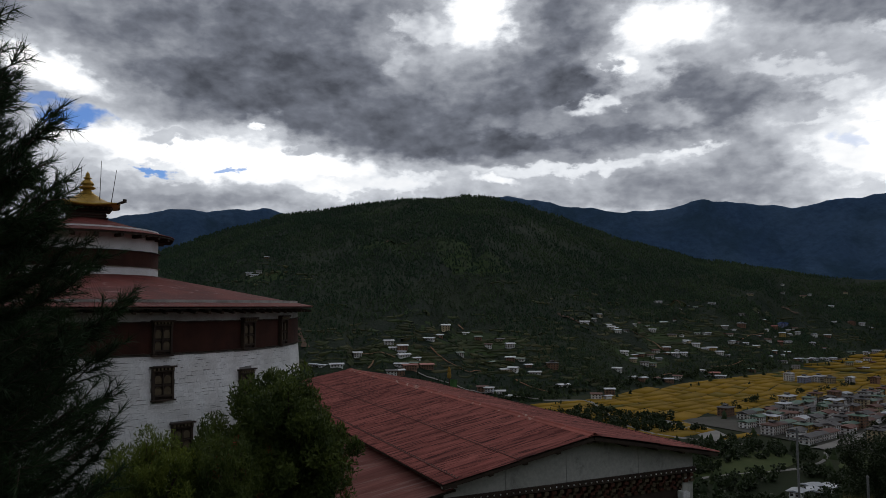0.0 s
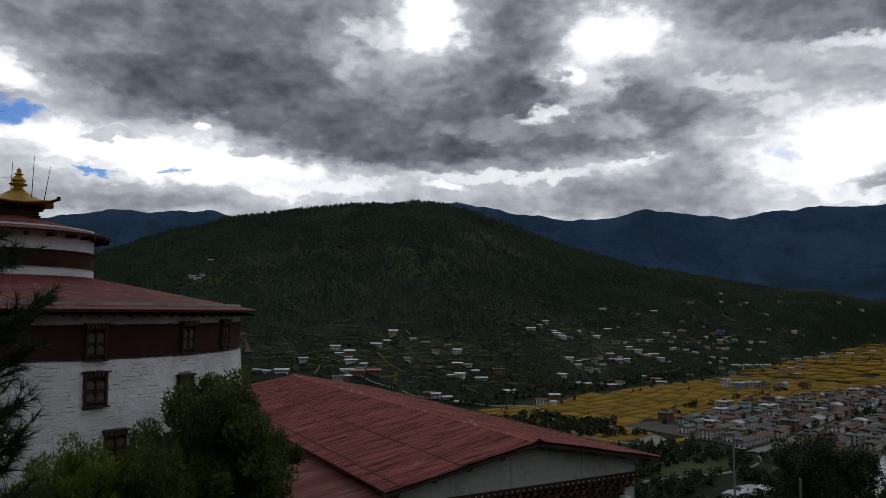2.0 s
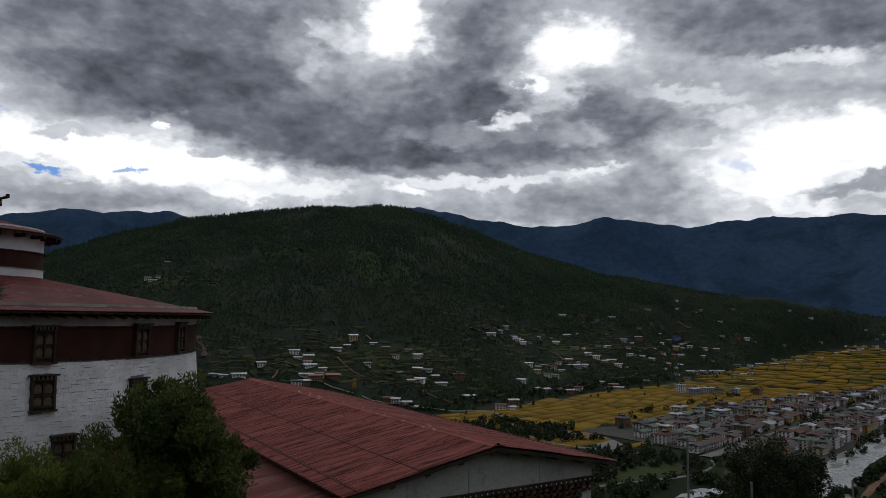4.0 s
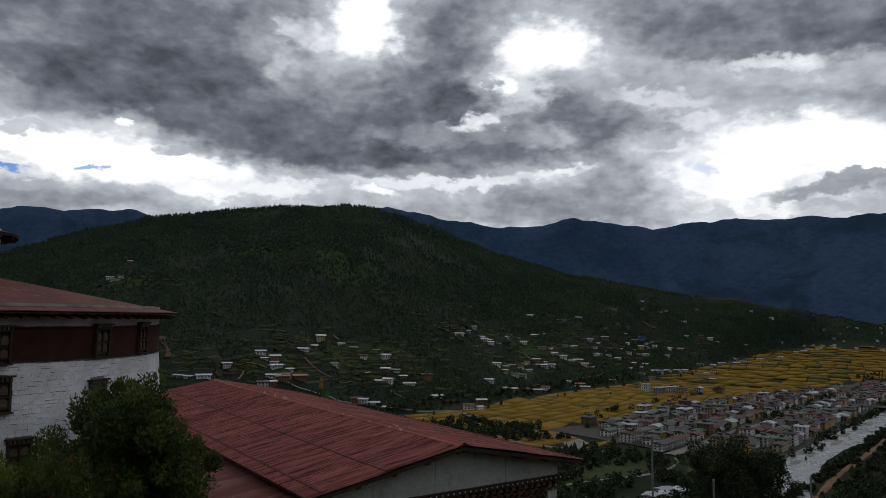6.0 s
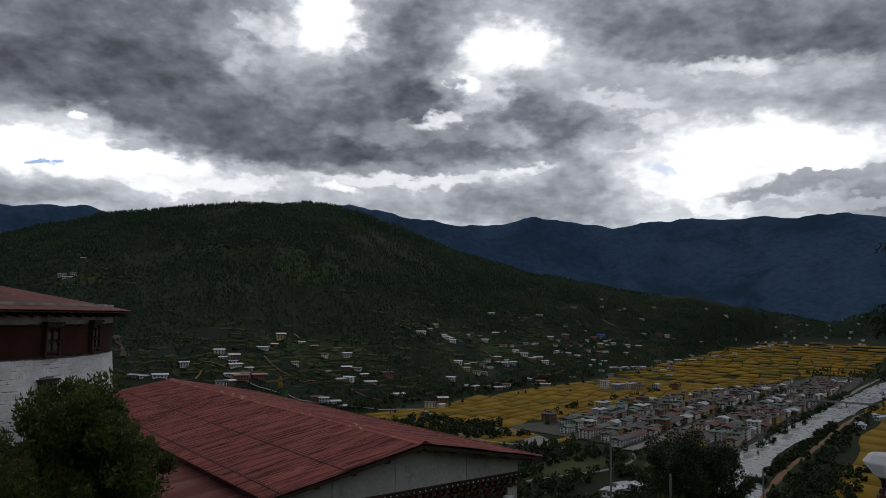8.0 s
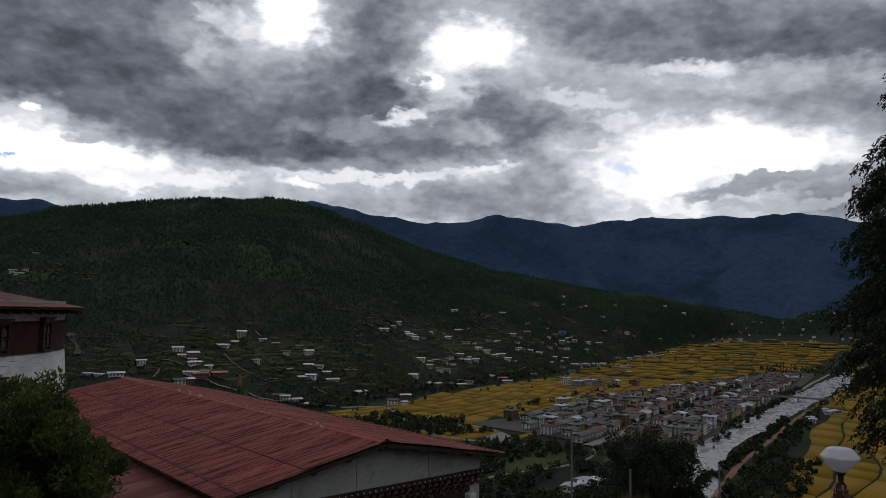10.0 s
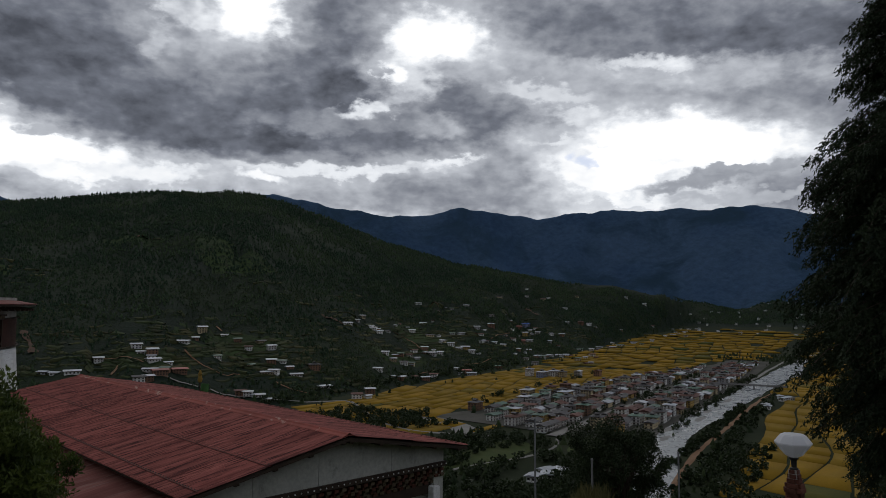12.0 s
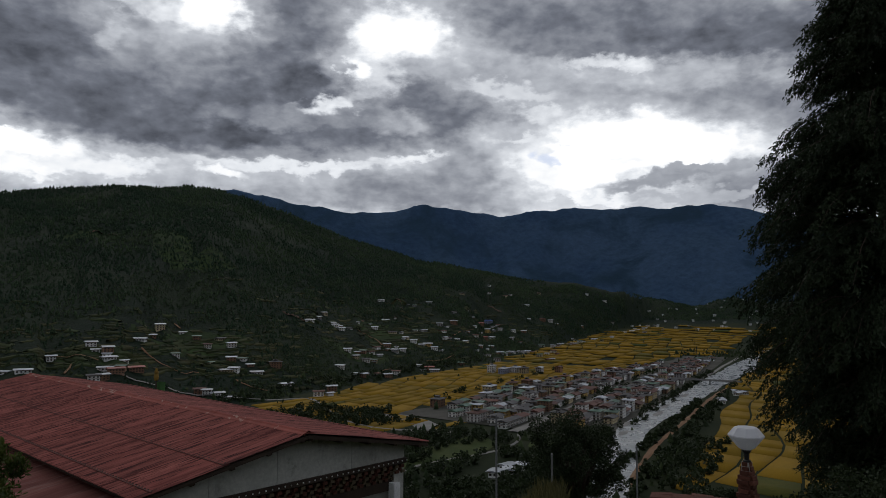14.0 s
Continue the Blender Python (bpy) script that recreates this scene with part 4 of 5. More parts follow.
# lawns of the park
for s, w, a, b in ((505, 250, 60, 26), (590, 195, 45, 18), (440, 270, 45, 20), (850, 172, 130, 7)):
    bm = bmesh.new()
    rim = []
    for k in range(28):
        t = 2 * math.pi * k / 28
        x, y = valley(s + a * math.cos(t) * (1 + 0.15 * math.sin(3 * t)), w + b * math.sin(t) * (1 + 0.15 * math.cos(2 * t)))
        rim.append(bm.verts.new((x, y, height(x, y) + 0.45)))
    bm.faces.new(rim)
    tagged(part("lawn", bm, LAWN), "mown green park lawn", "lawn", kind="structure")


def town_ground():
    """Trodden pale ground between the town's houses."""
    bm = bmesh.new()
    rim = [(600 + 20 * k, 158 - 0.02 * max(0, 20 * k - 500)) for k in range(49)]
    rim += [(s, min(388, 385 - 0.165 * max(s - 640, 0)) + 5 * math.sin(s / 17)) for s in range(1560, 620, -20)]
    points = []
    for s, w in rim:
        x, y = valley(s, w)
        points.append(bm.verts.new((x, y, FLOOR + 0.62 + 0.03 * max(0, s - 1300))))
    bm.faces.new(points)
    tagged(part("town_ground", bm, DUST), "pale trodden ground between the town houses", "ground", kind="structure")


DUST = surface("dusty_ground", (0.075, 0.070, 0.058), (0.045, 0.045, 0.034), 0.03, 0.4, 0.95, bump=0.1)
town_ground()


def make_bridge():
    bridge = thing("bridge", "long flat concrete road bridge over the river", "bridge", at=pose(*valley(1092, 130), FLOOR, 0, 0, 90 - math.degrees(AXIS)))
    part("deck", box(bmesh.new(), 0, 0, 6.2, 7, 84, 1.1, bevel=0.1), STONE, bridge)
    for side in (-1, 1):
        part("parapet", box(bmesh.new(), side * 3.4, 0, 7.2, 0.3, 84, 1.0), STONE, bridge)
    for y in (-26, 0, 26):
        part("pier", box(bmesh.new(), 0, y, 2.2, 5, 1.6, 8, bevel=0.3), STONE, bridge)


make_bridge()


def make_terraces():
    """Small stepped plots on the lower slopes of the hill."""
    verts, faces = [], []
    for cx, cy, spread, count in ((20, 1030, 90, 120), (110, 1000, 70, 70), (-110, 930, 70, 60), (330, 1250, 110, 130), (560, 1400, 120, 110), (800, 1620, 130, 90), (430, 1500, 90, 60), (-380, 1430, 60, 30)):
        for _ in range(count):
            x, y = cx + rng.normal(0, spread), cy + rng.normal(0, spread * 0.8)
            if y * UX - x * UY < FOOT + 8:
                continue
            gx = height(x + 6, y) - height(x - 6, y)
            gy = height(x, y + 6) - height(x, y - 6)
            g = Vector((gx, gy)).normalized() if abs(gx) + abs(gy) > 1e-4 else Vector((0, 1))
            t = Vector((-g.y, g.x))
            long, deep = rng.uniform(14, 42), rng.uniform(4, 9)
            z = height(x, y) + 0.9
            base = len(verts)
            bow = rng.uniform(-0.12, 0.12)
            for u in (-0.5, -0.17, 0.17, 0.5):
                for v in (-0.5, 0.5):
                    p = Vector((x, y)) + t * long * u + g * (deep * v + long * bow * (u * u - 0.1))
                    low = height(p.x, p.y)
                    verts.append((p.x, p.y, max(low + 0.5, 0.5 * (z + low))))
                    verts.append((p.x, p.y, low - 1.0))
            for k in range(3):
                a = base + k * 4
                faces += [(a, a + 4, a + 6, a + 2), (a, a + 1, a + 5, a + 4), (a + 2, a + 6, a + 7, a + 3)]
    ob = sheet("hillside_terraces", verts, faces, TERRACE)
    tagged(ob, "small stepped olive and brown plots on the hillside", "terraces", kind="stuff")


TERRACE = surface("terrace_plot", (0.026, 0.036, 0.014), (0.052, 0.050, 0.022), 0.02, 0.3, 0.95, bump=0.0, per_island=0.8, spec=0.1)
make_terraces()


# ---- houses ----
HOUSE_WALLS = [surface("house_" + name, base, tuple(v * 0.85 for v in base), 0.15, 1.5, 0.92, bump=0.0, per_object=0.3) for name, base in (("white", (0.80, 0.79, 0.77)), ("cream", (0.55, 0.46, 0.30)), ("yellow", (0.50, 0.34, 0.11)), ("brown", (0.26, 0.15, 0.10)), ("grey", (0.42, 0.42, 0.43)), ("blue", (0.30, 0.34, 0.48)))]
HOUSE_ROOFS = [surface("house_roof_" + name, base, tuple(v * 0.75 for v in base), 0.2, 1.2, rough, bump=0.0, per_object=0.4) for name, base, rough in (("zinc", (0.44, 0.46, 0.49), 0.5), ("rust", (0.12, 0.055, 0.042), 0.75), ("grey", (0.085, 0.080, 0.080), 0.75), ("green", (0.08, 0.14, 0.10), 0.6), ("red", (0.30, 0.08, 0.06), 0.6), ("blue", (0.03, 0.12, 0.50), 0.5))]
GLASS_DARK = surface("window_dark", (0.03, 0.025, 0.022), (0.05, 0.04, 0.035), 0.5, 3, 0.4, bump=0.0)
RABSEL = surface("painted_timber", (0.20, 0.11, 0.055), (0.14, 0.075, 0.04), 0.6, 4, 0.85, bump=0.0)


def house_kit(wide, deep, storeys, hip=False):
    """Meshes shared by all houses of one size."""
    tall = 2.7 * storeys
    kit = {}
    kit["size"] = (wide, deep, storeys, tall)
    bm = box(bmesh.new(), 0, 0, tall / 2 - 3, wide, deep, tall + 6)
    kit["wall"] = mesh_of("wall", bm, HOUSE_WALLS[0])
    bm = bmesh.new()
    for level in range(1, storeys + 1):
        box(bm, 0, 0, 2.7 * level - 0.1, wide + 0.4, deep + 0.4, 0.22)
    kit["cornice"] = mesh_of("cornice", bm, RABSEL)
    # open gap below the roof: an added solid box, brown for its shade
    kit["attic"] = mesh_of("attic", box(bmesh.new(), 0, 0, tall + 0.4, wide * 0.78, deep * 0.72, 0.8), RABSEL)
    bm = bmesh.new()
    over, rise, base = 1.6, (0.13 if hip else 0.17) * deep, tall + 0.75
    x, y, inset = wide / 2 + over, deep / 2 + over, (deep / 2 if hip else 0.0)
    ring = [bm.verts.new(p) for p in ((-x, -y, base), (x, -y, base), (x, y, base), (-x, y, base))]
    low = [bm.verts.new((v.co.x, v.co.y, base - 0.18)) for v in ring]
    top = [bm.verts.new((-x + inset, 0, base + rise)), bm.verts.new((x - inset, 0, base + rise))]
    bm.faces.new((ring[0], ring[1], top[1], top[0]))
    bm.faces.new((ring[2], ring[3], top[0], top[1]))
    bm.faces.new((ring[1], ring[2], top[1]))
    bm.faces.new((ring[3], ring[0], top[0]))
    for k in range(4):
        j = (k + 1) % 4
        bm.faces.new((low[k], low[j], ring[j], ring[k]))
    bm.faces.new(low[::-1])
    kit["roof"] = mesh_of("roof", bm, HOUSE_ROOFS[0])
    if hip:
        bm = bmesh.new()
        box(bm, 0, 0, base + rise + 0.4, wide * 0.3, deep * 0.3, 1.6)
        prism(bm, [(-wide * 0.24, base + rise + 1.2), (wide * 0.24, base + rise + 1.2), (0, base + rise + 2.1)], deep * 0.46)
        kit["lantern"] = mesh_of("roof_lantern", bm, HOUSE_ROOFS[2])
    bm = bmesh.new()
    box(bm, 0, -0.02, 0, 1.7, 0.3, 1.5)
    kit["window"] = mesh_of("window", bm, GLASS_DARK)
    return kit


def coloured(data, mat, store={}):
    key = (data.name, mat.name)
    if key not in store:
        store[key] = data.copy()
        store[key].materials[0] = mat
    return store[key]


HOMES = []


def clear_of_homes(x, y):
    """False where a tree would stand on a house or right before it."""
    free = np.ones(len(x), dtype=bool)
    for hx, hy in HOMES:
        d = math.hypot(hx, hy)
        free &= np.hypot(x - hx * (1 - 9 / d), y - hy * (1 - 9 / d)) > 15
    return free


def put_house(kit, x, y, turn, wall, roof, name, label, category, group, windows=True, z=None):
    wide, deep, storeys, tall = kit["size"]
    z = min(height(x + a, y + b) for a in (-4, 4) for b in (-4, 4)) + 0.8 if z is None else z
    house = thing(name, label, category, group, at=pose(x, y, z, 0, 0, turn))
    if group.startswith("hillside"):
        HOMES.append((x, y))
    part("wall", coloured(kit["wall"], wall), None, house)
    part("cornice", kit["cornice"], None, house)
    part("attic", kit["attic"], None, house)
    part("roof", coloured(kit["roof"], roof), None, house)
    if "lantern" in kit:
        part("roof_lantern", kit["lantern"], None, house)
    sides = ((0, wide, deep), (90, deep, wide), (-90, deep, wide), (180, wide, deep))
    for a, length, other in sides:
        out = Matrix.Rotation(radians(turn + a), 3, "Z") @ Vector((0, -1, 0))
        if not windows or out.x * x + out.y * y > -0.35 * math.hypot(x, y):
            continue
        count = max(2, int(length / 3.2))
        for level in range(storeys):
            for k in range(count):
                place = pose(0, 0, 0, 0, 0, a) @ pose((k + 0.5) * length / count - length / 2, -other / 2, 2.7 * level + 1.4)
                part("window", kit["window"], None, house, at=place)
    return house


KITS = [house_kit(12, 8, 2), house_kit(10, 7, 2), house_kit(15, 8, 1), house_kit(9, 6, 1)]
BLOCKS = [house_kit(15, 11, 3, True), house_kit(13, 11, 4, True), house_kit(18, 11, 2), house_kit(12, 10, 3), house_kit(20, 12, 3, True), house_kit(16, 9, 2)]


def hillside_houses():
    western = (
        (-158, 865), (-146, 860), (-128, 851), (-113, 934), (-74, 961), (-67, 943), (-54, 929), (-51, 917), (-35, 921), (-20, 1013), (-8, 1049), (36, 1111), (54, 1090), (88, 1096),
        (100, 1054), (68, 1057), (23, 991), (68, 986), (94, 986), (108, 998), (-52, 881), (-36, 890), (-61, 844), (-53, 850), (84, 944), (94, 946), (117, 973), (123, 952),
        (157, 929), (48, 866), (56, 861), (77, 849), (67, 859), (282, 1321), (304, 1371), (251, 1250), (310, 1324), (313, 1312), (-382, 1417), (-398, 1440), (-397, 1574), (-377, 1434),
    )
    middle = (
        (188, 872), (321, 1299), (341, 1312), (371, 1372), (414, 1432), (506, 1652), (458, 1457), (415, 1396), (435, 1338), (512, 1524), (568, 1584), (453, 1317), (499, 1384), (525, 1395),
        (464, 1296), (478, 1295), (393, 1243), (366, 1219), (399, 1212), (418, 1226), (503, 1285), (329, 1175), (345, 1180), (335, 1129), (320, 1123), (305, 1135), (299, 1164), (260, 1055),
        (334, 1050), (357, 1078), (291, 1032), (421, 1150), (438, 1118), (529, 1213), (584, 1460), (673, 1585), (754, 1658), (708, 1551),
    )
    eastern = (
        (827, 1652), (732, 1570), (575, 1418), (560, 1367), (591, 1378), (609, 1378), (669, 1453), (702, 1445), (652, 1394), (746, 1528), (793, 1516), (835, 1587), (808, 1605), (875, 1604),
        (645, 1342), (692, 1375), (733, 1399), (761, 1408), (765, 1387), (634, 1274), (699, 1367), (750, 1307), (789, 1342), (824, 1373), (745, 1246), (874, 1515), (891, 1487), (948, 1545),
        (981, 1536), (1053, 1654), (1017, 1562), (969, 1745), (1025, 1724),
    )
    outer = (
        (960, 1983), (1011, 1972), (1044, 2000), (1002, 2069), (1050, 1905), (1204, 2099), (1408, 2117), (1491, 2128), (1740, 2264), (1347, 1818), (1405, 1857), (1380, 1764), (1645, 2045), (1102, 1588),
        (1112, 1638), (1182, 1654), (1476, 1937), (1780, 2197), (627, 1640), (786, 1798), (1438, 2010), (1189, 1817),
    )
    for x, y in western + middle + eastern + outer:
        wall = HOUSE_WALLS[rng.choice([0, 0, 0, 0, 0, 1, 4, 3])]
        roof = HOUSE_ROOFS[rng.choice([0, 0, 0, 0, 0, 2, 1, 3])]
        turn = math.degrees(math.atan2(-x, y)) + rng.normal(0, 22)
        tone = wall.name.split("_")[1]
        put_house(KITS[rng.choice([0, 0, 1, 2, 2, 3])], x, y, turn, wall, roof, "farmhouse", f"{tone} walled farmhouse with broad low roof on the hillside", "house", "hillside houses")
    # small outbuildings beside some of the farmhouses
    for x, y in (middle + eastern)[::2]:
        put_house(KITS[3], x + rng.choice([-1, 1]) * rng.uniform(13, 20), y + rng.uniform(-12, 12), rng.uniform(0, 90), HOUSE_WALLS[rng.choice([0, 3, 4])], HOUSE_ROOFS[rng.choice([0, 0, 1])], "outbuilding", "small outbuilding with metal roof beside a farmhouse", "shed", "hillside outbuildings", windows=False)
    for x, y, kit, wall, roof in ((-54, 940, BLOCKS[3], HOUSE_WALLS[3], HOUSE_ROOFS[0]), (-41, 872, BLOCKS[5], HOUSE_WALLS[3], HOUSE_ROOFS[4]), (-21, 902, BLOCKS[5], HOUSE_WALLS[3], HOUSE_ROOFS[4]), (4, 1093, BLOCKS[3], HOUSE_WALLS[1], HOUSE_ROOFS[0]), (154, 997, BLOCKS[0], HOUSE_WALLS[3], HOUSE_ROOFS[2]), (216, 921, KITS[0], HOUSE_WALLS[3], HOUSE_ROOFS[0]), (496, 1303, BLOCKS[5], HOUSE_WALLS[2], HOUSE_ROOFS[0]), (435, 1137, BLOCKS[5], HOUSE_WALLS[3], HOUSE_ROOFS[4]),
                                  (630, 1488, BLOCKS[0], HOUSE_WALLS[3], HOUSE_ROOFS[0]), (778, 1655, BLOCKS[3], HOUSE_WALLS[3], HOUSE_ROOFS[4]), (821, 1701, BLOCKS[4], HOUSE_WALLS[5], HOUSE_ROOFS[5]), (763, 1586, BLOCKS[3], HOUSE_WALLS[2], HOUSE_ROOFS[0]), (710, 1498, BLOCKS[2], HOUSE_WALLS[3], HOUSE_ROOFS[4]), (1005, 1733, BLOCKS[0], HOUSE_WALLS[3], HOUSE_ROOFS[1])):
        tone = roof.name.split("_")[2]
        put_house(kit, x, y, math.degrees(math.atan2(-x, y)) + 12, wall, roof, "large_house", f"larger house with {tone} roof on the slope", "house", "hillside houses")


def town():
    for row, (w, s0, s1, gap) in enumerate(((176, 690, 1560, 19), (196, 650, 1540, 20), (214, 640, 1500, 21), (256, 620, 1420, 20), (276, 640, 1300, 20), (300, 640, 1220, 22), (324, 650, 1120, 23), (350, 700, 960, 26))):
        s = s0 + rng.uniform(0, 8)
        while s < s1:
            tall = rng.uniform()
            kit = BLOCKS[rng.choice([0, 0, 1, 3, 4]) if tall > 0.62 else rng.choice([2, 5])]
            wall = HOUSE_WALLS[rng.choice([0, 0, 0, 0, 0, 1, 1, 2, 3, 4])]
            roof = HOUSE_ROOFS[rng.choice([0, 2, 2, 1, 1, 1, 3, 2])]
            x, y = valley(s, w + rng.normal(0, 2.5))
            if rng.uniform() > 0.06:
                put_house(kit, x, y, 90 - math.degrees(AXIS) + rng.normal(0, 3) + (90 if rng.uniform() < 0.12 else 0), wall, roof, "town_house", f"{wall.name.split('_')[1]} {kit['size'][2]}-storey town house with {roof.name.split('_')[2]} roof", "building", "town houses", z=FLOOR + 0.2)
            s += kit["size"][0] + rng.uniform(0.8, 5)
    for s, w, kit, wall, roof in ((1101, 478, BLOCKS[1], HOUSE_WALLS[0], HOUSE_ROOFS[0]), (1092, 452, BLOCKS[4], HOUSE_WALLS[5], HOUSE_ROOFS[0]), (1118, 442, BLOCKS[4], HOUSE_WALLS[0], HOUSE_ROOFS[0]), (1112, 424, BLOCKS[0], HOUSE_WALLS[1], HOUSE_ROOFS[2]), (1135, 405, BLOCKS[3], HOUSE_WALLS[4], HOUSE_ROOFS[0]), (1160, 380, BLOCKS[3], HOUSE_WALLS[3], HOUSE_ROOFS[1]), (705, 372, BLOCKS[0], HOUSE_WALLS[3], HOUSE_ROOFS[2]), (850, 372, BLOCKS[4], HOUSE_WALLS[1], HOUSE_ROOFS[0]), (880, 352, BLOCKS[1], HOUSE_WALLS[2], HOUSE_ROOFS[1])):
        x, y = valley(s, w)
        put_house(kit, x, y, 90 - math.degrees(AXIS), wall, roof, "town_house", f"{wall.name.split('_')[1]} {kit['size'][2]}-storey block standing at the edge of the fields", "building", "town houses")
    for s, w in ((442, 190), (452, 184), (464, 190), (470, 180), (980, 84), (992, 76), (1000, 88), (890, 92), (905, 96)):
        x, y = valley(s, w)
        put_house(KITS[3], x, y, rng.uniform(0, 90), HOUSE_WALLS[0], HOUSE_ROOFS[0], "shed", "small shed with pale metal roof near the river", "shed", "riverside sheds")
    for k in range(44):
        s, w = rng.uniform(2300, 3250), rng.uniform(150, 575)
        x, y = valley(s, w)
        put_house(KITS[rng.choice([1, 3, 3])], x, y, rng.uniform(0, 90), HOUSE_WALLS[0], HOUSE_ROOFS[0], "distant_house", "small white house at the far end of the valley", "house", "distant houses", windows=False)


hillside_houses()
town()

# ---- woods and trees ----
# conifer greens shifted bluer, with the hillside haze put into the colour
CONIFER = surface("conifer_woods", (0.020, 0.036, 0.021), (0.036, 0.055, 0.027), 0.006, 0.2, 0.95, bump=0.0, per_island=0.7, spec=0.05)
BROADLEAF = surface("broadleaf_woods", (0.018, 0.029, 0.012), (0.032, 0.044, 0.017), 0.02, 0.5, 0.9, bump=0.0, per_island=0.8, spec=0.1)


def conifers(x, y, tall, wide):
    """Many small ragged conifers or round-headed trees as one mesh: each a two-tier ragged cone."""
    n = len(x)
    z = land(x, y) - 0.5
    sides = 4
    ang = np.arange(sides) * 2 * np.pi / sides
    verts = np.zeros((n, sides * 2 + 2, 3))
    for tier, (low, r) in enumerate(((0.08, 1.0), (0.42, 0.72))):
        a = ang[None] + rng.uniform(0, 6.28, (n, 1))
        rad = wide[:, None] * r * rng.uniform(0.6, 1.25, (n, sides))
        k = slice(tier * (sides + 1), tier * (sides + 1) + sides)
        verts[:, k, 0] = x[:, None] + rad * np.cos(a)
        verts[:, k, 1] = y[:, None] + rad * np.sin(a)
        verts[:, k, 2] = (z + tall * low)[:, None] + tall[:, None] * rng.uniform(-0.08, 0.08, (n, sides))
        top = tier * (sides + 1) + sides
        verts[:, top, 0] = x + rng.normal(0, 0.15, n) * wide
        verts[:, top, 1] = y + rng.normal(0, 0.15, n) * wide
        verts[:, top, 2] = z + tall * (0.72 if tier == 0 else 1.0)
    tri = []
    for tier in range(2):
        o = tier * (sides + 1)
        tri += [(o + k, o + (k + 1) % sides, o + sides) for k in range(sides)]
    faces = (np.arange(n)[:, None, None] * (sides * 2 + 2) + np.array(tri)[None]).reshape(-1, 3)
    return verts.reshape(-1, 3), faces


def make_woods():
    n = 135000
    az = np.radians(rng.uniform(-27, 47, n))
    d = np.sqrt(rng.uniform(800.0**2, 3350.0**2, n))
    x, y = d * np.sin(az), d * np.cos(az)
    w = y * UX - x * UY
    cover = 1.5 * fbm(x / 150, y / 150, 51, 4) + 0.6 * smooth(w, FOOT + 150, FOOT + 520) + 0.06 - 0.7 * np.clip(openness(x, y), 0, 1)
    keep = ((w > FOOT + 12) & (d < 2700) | (d > 2830)) & (cover > rng.uniform(-0.35, 0.42, n)) & clear_of_homes(x, y)
    x, y, d = x[keep], y[keep], d[keep]
    tall = rng.uniform(2.8, 9.2, len(x)) * (0.8 + 0.3 * smooth(d, 1200, 2000))
    v, f = conifers(x, y, tall, tall * rng.uniform(0.28, 0.46, len(x)))
    tagged(sheet("hill_woods", v, f, CONIFER), "dark conifer woods covering the hillside", "woods", kind="stuff")
    n = 70000
    s, w = rng.uniform(300, 2400, n), FOOT + rng.uniform(0, 1, n) ** 1.5 * 480
    x, y = valley(s, w)
    keep = (fbm(x / 45, y / 45, 81, 4) > rng.uniform(-0.35, 0.5, n)) & (np.hypot(x, y) > 780) & (np.degrees(np.arctan2(x, y)) > -14) & clear_of_homes(x, y)
    x, y = x[keep], y[keep]
    tall = rng.uniform(1.0, 3.6, len(x))
    v, f = conifers(x, y, tall, tall * rng.uniform(0.5, 0.9, len(x)))
    tagged(sheet("hillside_shrubs", v, f, BROADLEAF), "low dark shrubs among the hillside plots", "shrubs", kind="stuff")
    # hedges and garden trees at the foot of the hill, along the river and round the town
    n = 10000
    s, w = rng.uniform(150, 2900, n), rng.uniform(-60, 760, n)
    belt = 0.7 * np.exp(-((w - FOOT - 25) / 45) ** 2) + 0.5 * np.exp(-((w - 92) / 6) ** 2) * (s < 1300) + 0.8 * np.exp(-((w - 123) / 4) ** 2) * (s > 430) * (s < 720) + 0.5 * np.exp(-((w - 102) / 3) ** 2) * (s < 1000) + 0.45 * np.exp(-((w - 152) / 4) ** 2) + 1.1 * (s < 590) * (w > 150) * (w < 420) * (fbm(s / 60, w / 60, 61) > -0.05) + 0.10 * in_town(s, w) + 0.9 * (s > 1560) * (s < 1680) * (w > 110) * (w < 260)
    belt *= ~((s > 440) & (s < 620) & (np.abs(w - 235) < 14))
    keep = rng.uniform(0, 1, n) < belt
    x, y = valley(s[keep], w[keep])
    tall = rng.uniform(4, 10, len(x))
    v, f = conifers(x, y, tall, tall * rng.uniform(0.34, 0.5, len(x)))
    tagged(sheet("valley_trees", v, f, BROADLEAF), "dark broadleaf trees along the river and fields", "trees", kind="stuff")


make_woods()


